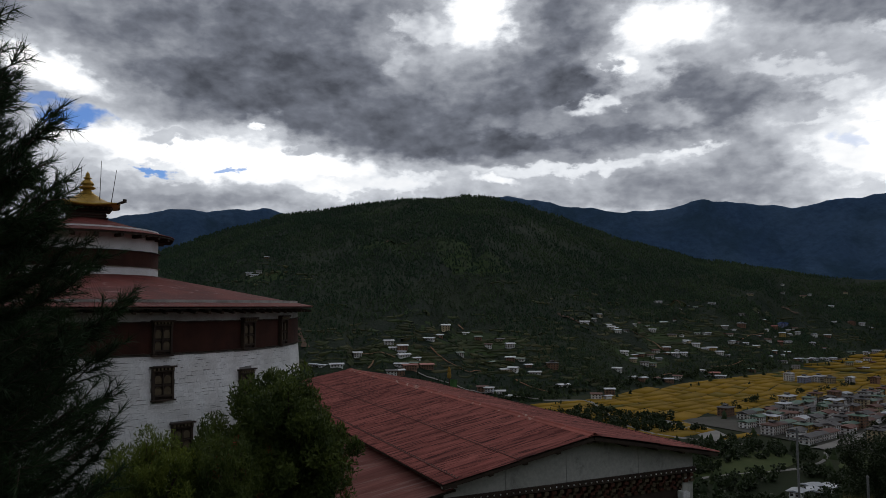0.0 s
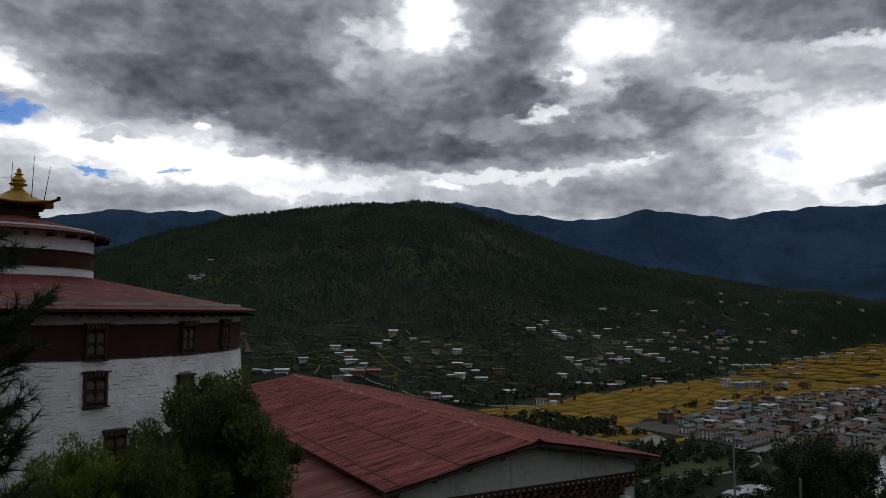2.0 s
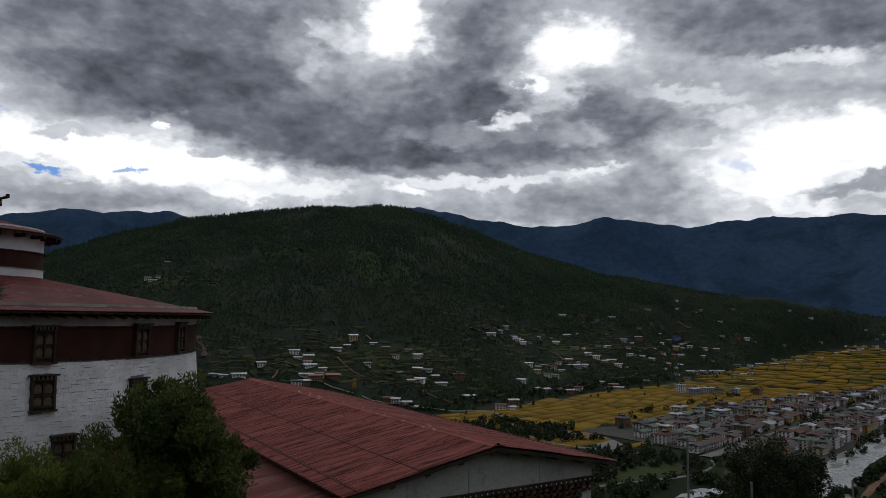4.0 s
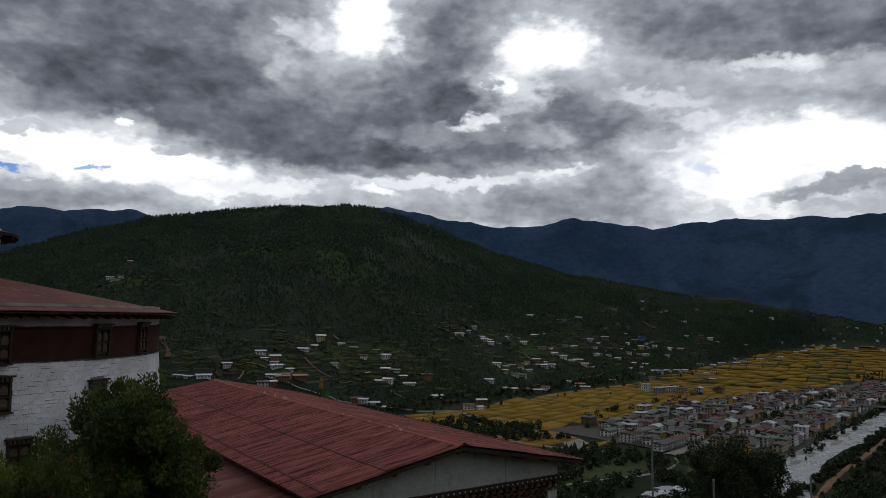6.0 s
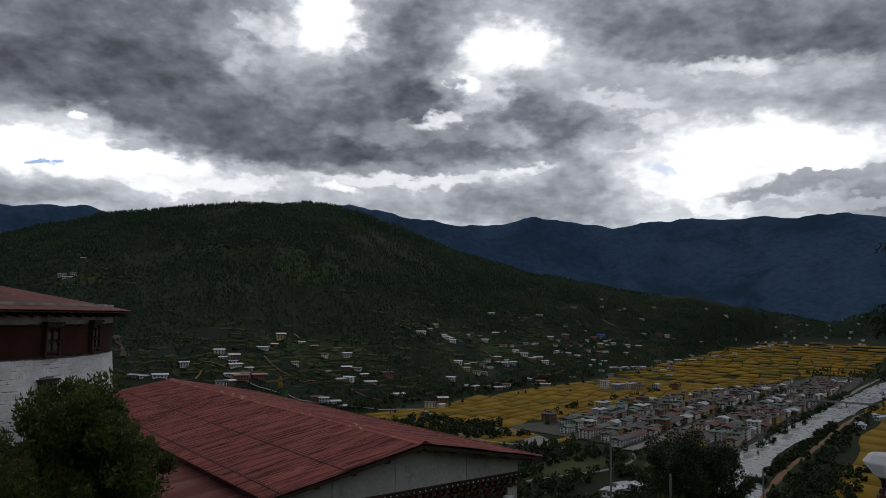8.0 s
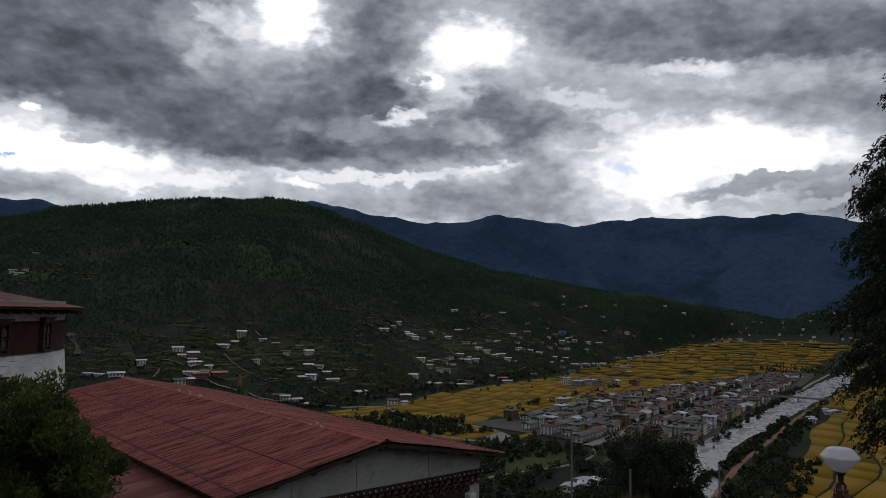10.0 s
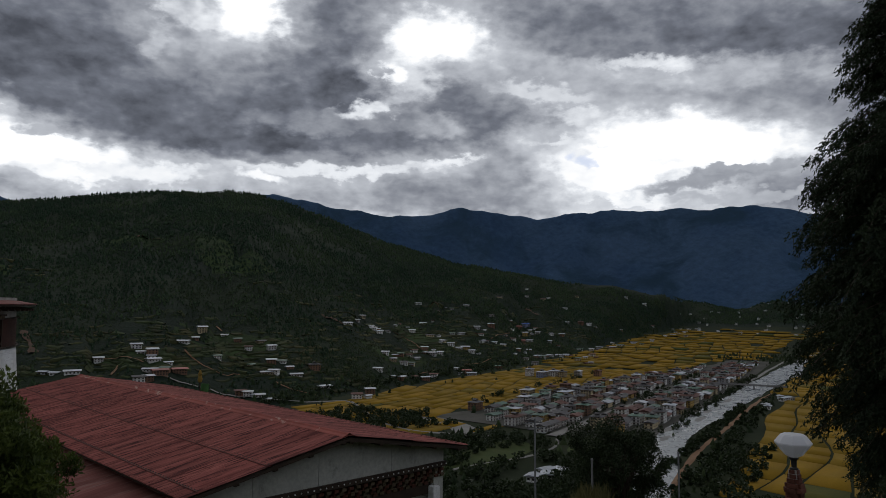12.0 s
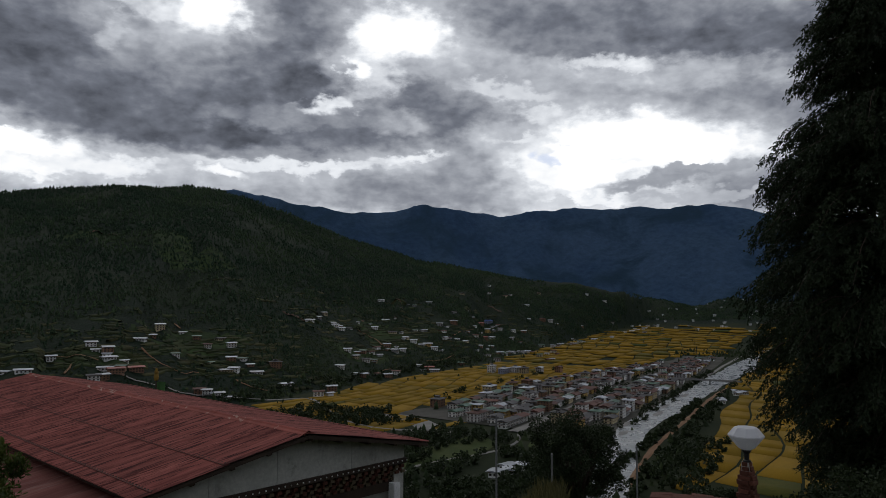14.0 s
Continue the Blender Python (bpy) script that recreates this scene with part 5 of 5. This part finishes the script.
def leaves(points, size, ratio, mat, name, parent, aim=None, spread=1.0, fold=0.25, single=False):
    """Small folded leaves, one at each point: a diamond of two triangles."""
    points = np.asarray(points)
    n = len(points)
    way = rng.normal(0, 1, (n, 3)) * spread + (np.zeros((n, 3)) if aim is None else aim)
    way /= np.linalg.norm(way, axis=1, keepdims=True) + 1e-9
    side = np.cross(way, rng.normal(0, 1, (n, 3)))
    side /= np.linalg.norm(side, axis=1, keepdims=True) + 1e-9
    up = np.cross(side, way)
    long = size * rng.uniform(0.6, 1.3, (n, 1))
    tip = points + way * long
    mid = points + way * long * 0.5
    verts = np.stack([points, mid + side * long * ratio + up * long * fold * ratio, tip, mid - side * long * ratio + up * long * fold * ratio], 1).reshape(-1, 3)
    if single:
        verts = np.stack([points + side * long * ratio, tip, points - side * long * ratio], 1).reshape(-1, 3)
        return sheet(name, verts, np.arange(n * 3).reshape(-1, 3), mat, parent)
    base = np.arange(n)[:, None] * 4
    faces = np.concatenate([base + np.array([[0, 1, 2]]), base + np.array([[0, 2, 3]])], 0)
    return sheet(name, verts, faces, mat, parent)


def clump_points(centres, radii, per, shell=0.55, squash=0.8):
    out = []
    for c, r in zip(centres, radii):
        v = rng.normal(0, 1, (per, 3))
        v /= np.linalg.norm(v, axis=1, keepdims=True)
        q = r * (shell + (1 - shell) * rng.uniform(0, 1, (per, 1)) ** 0.7)
        out.append(np.asarray(c)[None] + v * q * np.array([1, 1, squash]))
    return np.concatenate(out)


def leaf_material(name, dark, light, rough=0.6):
    mat = bpy.data.materials.new(name)
    mat.use_nodes = True
    n = Nodes(mat.node_tree)
    geo = n.add("ShaderNodeNewGeometry")
    patch = n.step(n.noise(geo.outputs["Position"], 1.6, 4.0), 0.35, 0.7)
    pick = n.m("ADD", n.m("MULTIPLY", patch, 0.6), n.m("MULTIPLY", geo.outputs["Random Per Island"], 0.4))
    colour = n.mix(pick, dark, light)
    b = n.add("ShaderNodeBsdfPrincipled")
    n.put(b.inputs["Base Color"], colour)
    b.inputs["Roughness"].default_value = rough
    b.inputs["Specular IOR Level"].default_value = 0.25
    thin = n.add("ShaderNodeBsdfTranslucent")
    n.put(thin.inputs[0], colour)
    both = n.add("ShaderNodeMixShader")
    both.inputs[0].default_value = 0.25
    n.put(both.inputs[1], b.outputs[0])
    n.put(both.inputs[2], thin.outputs[0])
    n.put(n.add("ShaderNodeOutputMaterial").inputs[0], both.outputs[0])
    return mat


BARK = surface("bark", (0.07, 0.05, 0.038), (0.045, 0.033, 0.026), 3, 25, 0.95, bump=0.8, depth=0.03)
LEAF_OLIVE = leaf_material("bottlebrush_leaf", (0.018, 0.036, 0.008), (0.125, 0.16, 0.032))
LEAF_BRIGHT = leaf_material("young_leaf", (0.035, 0.06, 0.010), (0.21, 0.25, 0.04))
LEAF_DARK = leaf_material("dark_leaf", (0.014, 0.025, 0.009), (0.036, 0.051, 0.017))
NEEDLE = leaf_material("pine_needle", (0.012, 0.028, 0.011), (0.034, 0.062, 0.022), 0.7)
SCALE_LEAF = leaf_material("cypress_leaf", (0.013, 0.024, 0.011), (0.034, 0.050, 0.020), 0.7)
BLOSSOM = leaf_material("red_blossom", (0.32, 0.025, 0.02), (0.42, 0.05, 0.03))


def limb(bm, points, r0, r1, sides=7):
    """A bent, tapered limb through points."""
    rings = []
    for i, p in enumerate(points):
        way = Vector(points[min(i + 1, len(points) - 1)]) - Vector(points[max(i - 1, 0)])
        m = way.to_track_quat("Z", "Y").to_matrix()
        r = r0 + (r1 - r0) * i / (len(points) - 1)
        rings.append([bm.verts.new(Vector(p) + m @ Vector((r * math.cos(2 * math.pi * k / sides), r * math.sin(2 * math.pi * k / sides), 0))) for k in range(sides)])
    for one, two in zip(rings, rings[1:]):
        for k in range(sides):
            j = (k + 1) % sides
            bm.faces.new((one[k], one[j], two[j], two[k]))
    bm.faces.new(rings[-1])


def broad_tree(name, label, x, y, z_base, z_low, z_top, radius, clumps, per, size, ratio, mat, blossom=0, squash=0.8, rise=0.0, spread=1.0, clump_size=0.26, group="", category="tree"):
    tree = thing(name, label, category, group, at=pose(x, y, z_base))
    low, top = z_low - z_base, z_top - z_base
    centres, radii = [], []
    while len(centres) < clumps:
        v = rng.normal(0, 1, 3)
        v /= np.linalg.norm(v)
        q = rng.uniform(0.45, 1.0)
        c = np.array([v[0] * radius * q, v[1] * radius * q, (low + top) / 2 + v[2] * (top - low) / 2 * q])
        centres.append(c)
        radii.append(radius * clump_size * rng.uniform(0.7, 1.35))
    bm = bmesh.new()
    limb(bm, [(0, 0, -0.4), (0.05 * radius, 0, low * 0.5), (0.02, 0.04, low + (top - low) * 0.35), (0, 0, low + (top - low) * 0.75)], 0.07 * radius + 0.04, 0.03)
    for c in centres[::2]:
        start = (0, 0, max(0.3, low * 0.6 + (c[2] - low) * 0.3))
        limb(bm, [start, (c[0] * 0.45, c[1] * 0.45, start[2] + (c[2] - start[2]) * 0.6), tuple(c)], 0.022 * radius + 0.012, 0.008, 5)
    part("trunk", bm, BARK, tree)
    pts = clump_points(centres, radii, per, 0.4, squash)
    leaves(pts, size, ratio, mat, "crown", tree, aim=np.array([[0, 0, rise]]), spread=spread)
    if blossom:
        spots = pts[rng.choice(len(pts), blossom, replace=False)]
        burst = np.repeat(spots, 26, 0) + rng.normal(0, 0.035, (blossom * 26, 3)) * np.array([1, 1, 1.8])
        leaves(burst, 0.05, 0.12, BLOSSOM, "blossom", tree)["label"] = "red bottlebrush blossom"
    return tree


def bushes():
    broad_tree("bottlebrush_tree", "dense olive-green bottlebrush tree with few red blossoms before the tower", -3.6, 16.7, height(-3.6, 16.7), -5.2, -1.6, 1.6, 170, 420, 0.12, 0.16, LEAF_OLIVE, 34, rise=1.0, clump_size=0.19, squash=1.1)
    broad_tree("bottlebrush_tree", "low spreading olive-green bottlebrush bush beside the tower", -5.2, 17.2, height(-5.2, 17.2), -5.4, -2.6, 1.05, 110, 300, 0.10, 0.13, LEAF_OLIVE, 8, rise=1.3, clump_size=0.19, squash=1.4)
    broad_tree("bottlebrush_bush", "bright yellow-green bottlebrush bush with red blossoms", -5.35, 13.0, height(-5.35, 13.0), -4.4, -2.42, 0.9, 110, 300, 0.09, 0.12, LEAF_BRIGHT, 14, rise=1.4, clump_size=0.2, squash=1.5, category="bush")
    broad_tree("bottlebrush_bush", "olive-green bottlebrush bush with drying red tips", -4.3, 13.6, height(-4.3, 13.6), -4.6, -2.6, 0.85, 100, 300, 0.09, 0.12, LEAF_OLIVE, 16, rise=1.4, clump_size=0.2, squash=1.5, category="bush")
    # airy tree on the slope, and bushes by the lamp
    x, y = 27.2, 43.0
    broad_tree("slope_tree", "airy dark green broadleaf tree on the slope below", x, y, height(x, y), -14.2, -7.4, 3.5, 130, 260, 0.16, 0.26, LEAF_DARK, clump_size=0.17, rise=-0.3)
    for x, y, low, top, r in ((11.3, 10.4, -5.2, -3.3, 0.75), (10.4, 9.9, -5.0, -3.45, 0.5), (10.05, 10.95, -4.7, -3.25, 0.47), (12.2, 9.6, -5.2, -3.25, 1.2), (13.4, 10.6, -5.6, -3.2, 1.2), (8.6, 12.6, -5.6, -3.75, 0.8)):
        broad_tree("slope_bush", "dark small-leaved bush on the slope", x, y, height(x, y), low, top, r, 26, 260, 0.075, 0.28, LEAF_DARK, clump_size=0.3, group="slope bushes", category="bush")
    for k in range(36):
        az, d = radians(rng.uniform(17, 36)), rng.uniform(40, 150)
        x, y = d * math.sin(az), d * math.cos(az)
        if 24 < math.degrees(az) < 31 and 34 < d < 60:
            continue
        z = height(x, y)
        top = min(z + rng.uniform(3, 6), -d * 0.205)
        if top - z < 1.5:
            continue
        broad_tree("slope_bush", "dark broadleaf shrub on the steep slope", x, y, z, z + 0.3, top, rng.uniform(1.6, 3.0), 16, 110, 0.3, 0.32, LEAF_DARK, clump_size=0.38, group="slope shrubs", category="bush")


def pine():
    x, y = -5.15, 6.35
    z0 = height(x, y)
    tree = thing("pine_tree", "long-needled dark green pine tree", "tree", at=pose(x, y, z0))
    top = 4.3 - z0
    bm = bmesh.new()
    limb(bm, [(0, 0, -0.3), (0.05, 0.02, top * 0.5), (0, 0, top)], 0.14, 0.02)
    tufts, ways = [], []
    z = -0.1
    while z < top:
        reach = min(2.0, 0.2 + (top - z) * 0.35)
        for k in range(15):
            a = rng.uniform(0, 2 * math.pi)
            out = np.array([math.cos(a), math.sin(a)])
            length = reach * rng.uniform(0.72, 1.06)
            rise = length * rng.uniform(0.15, 0.5)
            def along(t):
                return np.array([out[0] * length * t, out[1] * length * t, z + rise * t * t - 0.10 * length * math.sin(t * 3.1)])
            limb(bm, [tuple(along(t)) for t in (0, 0.35, 0.7, 1.0)], 0.022, 0.007, 5)
            # side twigs, each ending in an upturned brush of needles
            for t in np.linspace(0.42, 1.0, max(4, int(length / 0.15))):
                p = along(t)
                for side in (-1.0, 0.0, 1.0) if t > 0.9 else (-1.0, 1.0):
                    swing = np.array([out[0] - out[1] * side * 0.9, out[1] + out[0] * side * 0.9, rng.uniform(0.4, 1.2)]) + rng.normal(0, 0.4, 3)
                    swing /= np.linalg.norm(swing)
                    twig = rng.uniform(0.12, 0.30)
                    q = p + swing * twig
                    limb(bm, [tuple(p), tuple(q)], 0.006, 0.004, 4)
                    for back in (0.0, 0.55):
                        tufts.append(q - swing * twig * back)
                        ways.append(swing)
        z += 0.2
    part("trunk", bm, BARK, tree)
    tufts, ways = np.array(tufts), np.array(ways)
    per = 25
    pts = np.repeat(tufts, per, 0) - np.repeat(ways, per, 0) * rng.uniform(0, 0.1, (len(tufts) * per, 1))
    leaves(pts, 0.15, 0.026, NEEDLE, "needles", tree, aim=np.repeat(ways, per, 0) * 1.1, spread=0.75, single=True)


def cypress():
    x, y = 17.0, 12.5
    z0 = height(x, y)
    tree = thing("weeping_cypress", "tall dark weeping cypress with drooping sprays", "tree", at=pose(x, y, z0))
    bm = bmesh.new()
    limb(bm, [(0, 0, -0.5), (0.05, 0.05, 8), (0, 0, 14), (0, 0.05, 13.5 - z0)], 0.34, 0.03, 10)
    levels = [-6.5, -4.6, -3.6, -3.1, -2.4, -1.9, -1.3, -0.4, 0.15, 0.5, 0.9, 1.3, 1.8, 2.1, 2.5, 3.0, 3.4, 4.0, 4.5, 4.8, 5.0, 5.6, 6.6, 7.2, 8.0, 10.5, 13.5]
    reach = [2.2, 2.2, 2.3, 2.9, 3.0, 3.2, 3.5, 3.5, 3.9, 3.8, 2.8, 3.0, 3.3, 3.1, 2.6, 2.9, 2.8, 2.7, 2.2, 1.9, 1.1, 2.1, 2.1, 1.6, 1.4, 0.9, 0.1]
    hang, ways = [], []
    z = -6.2
    while z < 13.2:
        r = float(np.interp(z, levels, reach))
        for k in range(22):
            a = rng.uniform(0, 2 * math.pi)
            length = r * (0.55 + 0.47 * rng.uniform() ** 0.6)
            lift = rng.uniform(0.18, 0.42)
            pts = []
            for t in np.linspace(0, 1, 6):
                pts.append((math.cos(a) * length * t, math.sin(a) * length * t, z - z0 + length * (lift * math.sin(t * 2.3) - (lift + 0.02) * t * t) + 0.08))
            limb(bm, pts, 0.03, 0.006, 4)
            pts = np.array(pts)
            # feathery side sprays that widen midway and droop at their ends
            for t in np.linspace(0.3, 1.0, max(5, int(length / 0.09))):
                i = min(int(t * 5), 4)
                p = pts[i] + (pts[i + 1] - pts[i]) * (t * 5 - i)
                fan = 0.30 * (1.08 - t) ** 0.5
                for _ in range(3):
                    off = rng.normal(0, 1, 2) * fan
                    hang.append(p + np.array([off[0], off[1], rng.normal(0.02, 0.05) - 0.35 * float(np.hypot(*off))]))
                    ways.append([math.cos(a) * 0.45 + off[0], math.sin(a) * 0.45 + off[1], -0.8])
        z += 0.36
    part("trunk", bm, BARK, tree)
    hang, ways = np.array(hang), np.array(ways)
    per = 9
    drop = np.tile(np.linspace(0, 1, per), len(hang))[:, None]
    long = np.repeat(rng.uniform(0.10, 0.30, len(hang)), per)[:, None]
    pts = np.repeat(hang, per, 0) + np.repeat(ways, per, 0) * drop * long + rng.normal(0, 0.02, (len(hang) * per, 3))
    leaves(pts, 0.092, 0.22, SCALE_LEAF, "sprays", tree, aim=np.repeat(ways, per, 0) * 1.2, spread=0.6, single=True)


def park_trees():
    """Round-headed trees of the park and the riverbank, as one mass of leaves."""
    spots = []
    while len(spots) < 1500:
        s, w = rng.uniform(260, 640), rng.uniform(60, 500)
        if fbm(np.array([s / 55]), np.array([w / 40]), 71)[0] < -0.16 or 98 < w < 158 or abs(w - 235 + (s - 500) * 0.2) < 11 or in_town(np.array(s), np.array(w)):
            continue
        spots.append(valley(s, w))
    while len(spots) < 1850:
        s, w = rng.uniform(480, 1300), rng.choice([153, 155, 96, 580, 585, 590, 600, 228, 243, 400])
        spots.append(valley(s, w + rng.normal(0, 4)))
    while len(spots) < 2150:
        s = rng.uniform(420, 900)
        spots.append(valley(s, rng.choice([121, 104, 97], p=[0.6, 0.2, 0.2]) + rng.normal(0, 3)))
    spots = np.array(spots)
    z = land(spots[:, 0], spots[:, 1])
    tall = rng.uniform(4, 9, len(spots)) * np.where(np.arange(len(spots)) < 1850, 1.0, 0.42)
    per = 52
    v = rng.normal(0, 1, (len(spots), per, 3))
    v /= np.linalg.norm(v, axis=2, keepdims=True)
    v *= (0.55 + 0.45 * rng.uniform(0, 1, (len(spots), per, 1))) * tall[:, None, None] * np.array([0.42, 0.42, 0.48])
    v[:, :, :2] *= rng.uniform(0.7, 1.4, (len(spots), 1, 1))
    v[:, :, 0] += spots[:, None, 0]
    v[:, :, 1] += spots[:, None, 1]
    v[:, :, 2] += (z + tall * 0.5)[:, None]
    ob = leaves(v.reshape(-1, 3), 2.0, 0.45, LEAF_DARK, "park_trees", None)
    tagged(ob, "dark round-headed trees of the park and roadsides", "trees", kind="stuff")


park_trees()
bushes()
pine()
cypress()


# ---- lamp, wall, poles, grass ----
def opal_material():
    mat = bpy.data.materials.new("opal_glass")
    mat.use_nodes = True
    n = Nodes(mat.node_tree)
    b = n.add("ShaderNodeBsdfPrincipled")
    b.inputs["Base Color"].default_value = (0.80, 0.80, 0.82, 1)
    b.inputs["Roughness"].default_value = 0.3
    thin = n.add("ShaderNodeBsdfTranslucent")
    thin.inputs[0].default_value = (0.8, 0.8, 0.82, 1)
    both = n.add("ShaderNodeMixShader")
    both.inputs[0].default_value = 0.45
    n.put(both.inputs[1], b.outputs[0])
    n.put(both.inputs[2], thin.outputs[0])
    n.put(n.add("ShaderNodeOutputMaterial").inputs[0], both.outputs[0])
    return mat


BRICK = surface("red_brick", (0.12, 0.044, 0.028), (0.085, 0.034, 0.023), 3, 40, 0.9, bump=0.4, per_object=0.5)
IRON = surface("dark_iron", (0.03, 0.03, 0.032), (0.05, 0.045, 0.04), 5, 50, 0.55, metal=0.5, bump=0.2)
GALVANISED = surface("grey_pole", (0.20, 0.20, 0.20), (0.15, 0.15, 0.15), 2, 20, 0.6, bump=0.1)


def lamp():
    x, y = 7.47, 7.84
    ground = height(x, y)
    post = thing("lamp_post", "white faceted opal lamp on a stepped red brick pillar", "street lamp", at=pose(x, y, 0))
    part("shade", lathe(bmesh.new(), [(0.0, -1.70), (0.135, -1.70), (0.155, -1.715), (0.222, -1.80), (0.222, -1.815), (0.10, -1.965), (0.06, -1.985), (0.0, -1.985)], 8), opal_material(), post, "white opal faceted shade")
    part("holder", lathe(bmesh.new(), [(0.0, -1.98), (0.055, -1.985), (0.06, -2.0), (0.035, -2.03), (0.03, -2.11), (0.05, -2.12), (0.05, -2.14), (0.0, -2.14)], 16), IRON, post)
    pillar = part("pillar", box(bmesh.new(), 0, 0, (ground - 0.3 - 2.14) / 2, 0.1, 0.1, -2.14 - ground + 0.3), MORTAR_AND_EAVE_SHADE, post, "stepped red brick pillar", at=pose(0, 0, 0, 0, 0, 20))
    brick = mesh_of("brick", box(bmesh.new(), 0, 0, 0, 1, 1, 1, bevel=0.04), BRICK)
    z = -2.165
    for course in range(14):
        half = (0.055, 0.065, 0.08, 0.095, 0.115, 0.09, 0.1, 0.115, 0.115, 0.115, 0.115, 0.115, 0.115, 0.115)[course]
        for side in range(4):
            shift = half * (0.30 if course % 2 else -0.30)
            local = pose(0, 0, 0, 0, 0, 90 * side) @ pose(shift * 0.35, -half + 0.03, z) @ Matrix.Diagonal((half * 1.25, 0.065, 0.05, 1))
            part("brick", brick, None, pillar, at=local)
        z -= 0.056


def brick_wall():
    wall = thing("garden_wall", "low garden wall topped with rough red bricks", "wall", at=pose(5.0, 6.05, -1.92, 0, 0, -42))
    part("core", box(bmesh.new(), 0, 0, -0.25, 0.66, 0.26, 0.4), MORTAR_AND_EAVE_SHADE, wall)
    brick = mesh_of("brick", box(bmesh.new(), 0, 0, 0, 0.2, 0.1, 0.065, bevel=0.008), BRICK)
    for k in range(4):
        for row in range(3):
            part("brick", brick, None, wall, at=pose(-0.27 + k * 0.18, -0.09 + row * 0.09, -0.015 + random.uniform(-0.012, 0.015), random.uniform(-4, 4), random.uniform(-4, 4), random.uniform(-8, 8)))


def poles():
    x, y = 31.5, 63.5
    pole = thing("utility_pole", "grey utility pole with crossarm on the slope", "utility pole", at=pose(x, y, 0))
    base = height(x, y)
    part("shaft", rod(bmesh.new(), (0, 0, base - 0.5), (0, 0, -10.9), 0.14, 0.09), GALVANISED, pole)
    for z in (-11.3, -11.9):
        arm = part("crossarm", box(bmesh.new(), 0, 0, z, 1.5, 0.1, 0.1), GALVANISED, pole)
        for k in (-0.65, 0.0, 0.65):
            part("insulator", rod(bmesh.new(), (k, 0, z + 0.05), (k, 0, z + 0.25), 0.05, 0.03), STONE, arm)
    for x, y, top, r in ((15.73, 26.55, -6.35, 0.045), (36.7, 48.5, -11.6, 0.07)):
        post = thing("metal_post", "thin grey metal post on the slope", "post", at=pose(x, y, 0))
        part("shaft", rod(bmesh.new(), (0, 0, height(x, y) - 0.4), (0, 0, top), r, r), GALVANISED, post)
        part("cap", rod(bmesh.new(), (0, 0, top), (0, 0, top + 0.06), r * 1.4, r * 0.8), GALVANISED, post)
    x, y = 0.42, 48.0
    flag = thing("prayer_flag", "green vertical prayer flag with yellow top on a pole", "flag", at=pose(x, y, 0))
    part("pole", rod(bmesh.new(), (0, 0, height(x, y) - 0.4), (0, 0, -4.1), 0.06, 0.04), TIMBER, flag)
    bm = bmesh.new()
    cols = [[bm.verts.new((0.05 + 0.5 * u * (0.7 + 0.3 * (1 - v)), 0.12 * math.sin(u * 5 + v * 3), -5.0 - 2.4 * v)) for u in np.linspace(0, 1, 8)] for v in np.linspace(0, 1, 8)]
    for a, b in zip(cols, cols[1:]):
        for k in range(7):
            bm.faces.new((a[k], a[k + 1], b[k + 1], b[k]))
    cloth = part("cloth", bm, FLAG_GREEN, flag, "green cloth")
    solid = cloth.modifiers.new("thickness", "SOLIDIFY")
    solid.thickness = 0.01
    part("topper", lathe(bmesh.new(), [(0.0, -4.95), (0.12, -4.9), (0.15, -4.7), (0.1, -4.5), (0.13, -4.4), (0.04, -4.15), (0, -4.1)], 12), FLAG_YELLOW, flag, "yellow cloth top")


FLAG_GREEN = surface("green_cloth", (0.07, 0.16, 0.05), (0.05, 0.12, 0.04), 2, 20, 0.9, bump=0.2)
FLAG_YELLOW = surface("yellow_cloth", (0.26, 0.16, 0.03), (0.2, 0.12, 0.025), 2, 20, 0.9, bump=0.2)
DRY_GRASS = leaf_material("dry_grass", (0.055, 0.055, 0.02), (0.13, 0.115, 0.045), 0.9)


def grass():
    n = 4500
    az, d = np.radians(rng.uniform(22, 31, n)), rng.uniform(5.8, 7.3, n)
    x, y = d * np.sin(az), d * np.cos(az)
    base = np.stack([x, y, land(x, y) - 0.02], 1)
    leaves(base, 0.16, 0.03, DRY_GRASS, "dry_grass", None, aim=np.array([[0, 0, 1.6]]), spread=0.5)
    tagged(bpy.data.objects["dry_grass"], "dry yellow grass along the edge of the bank", "grass", kind="stuff")


lamp()
brick_wall()
poles()
grass()
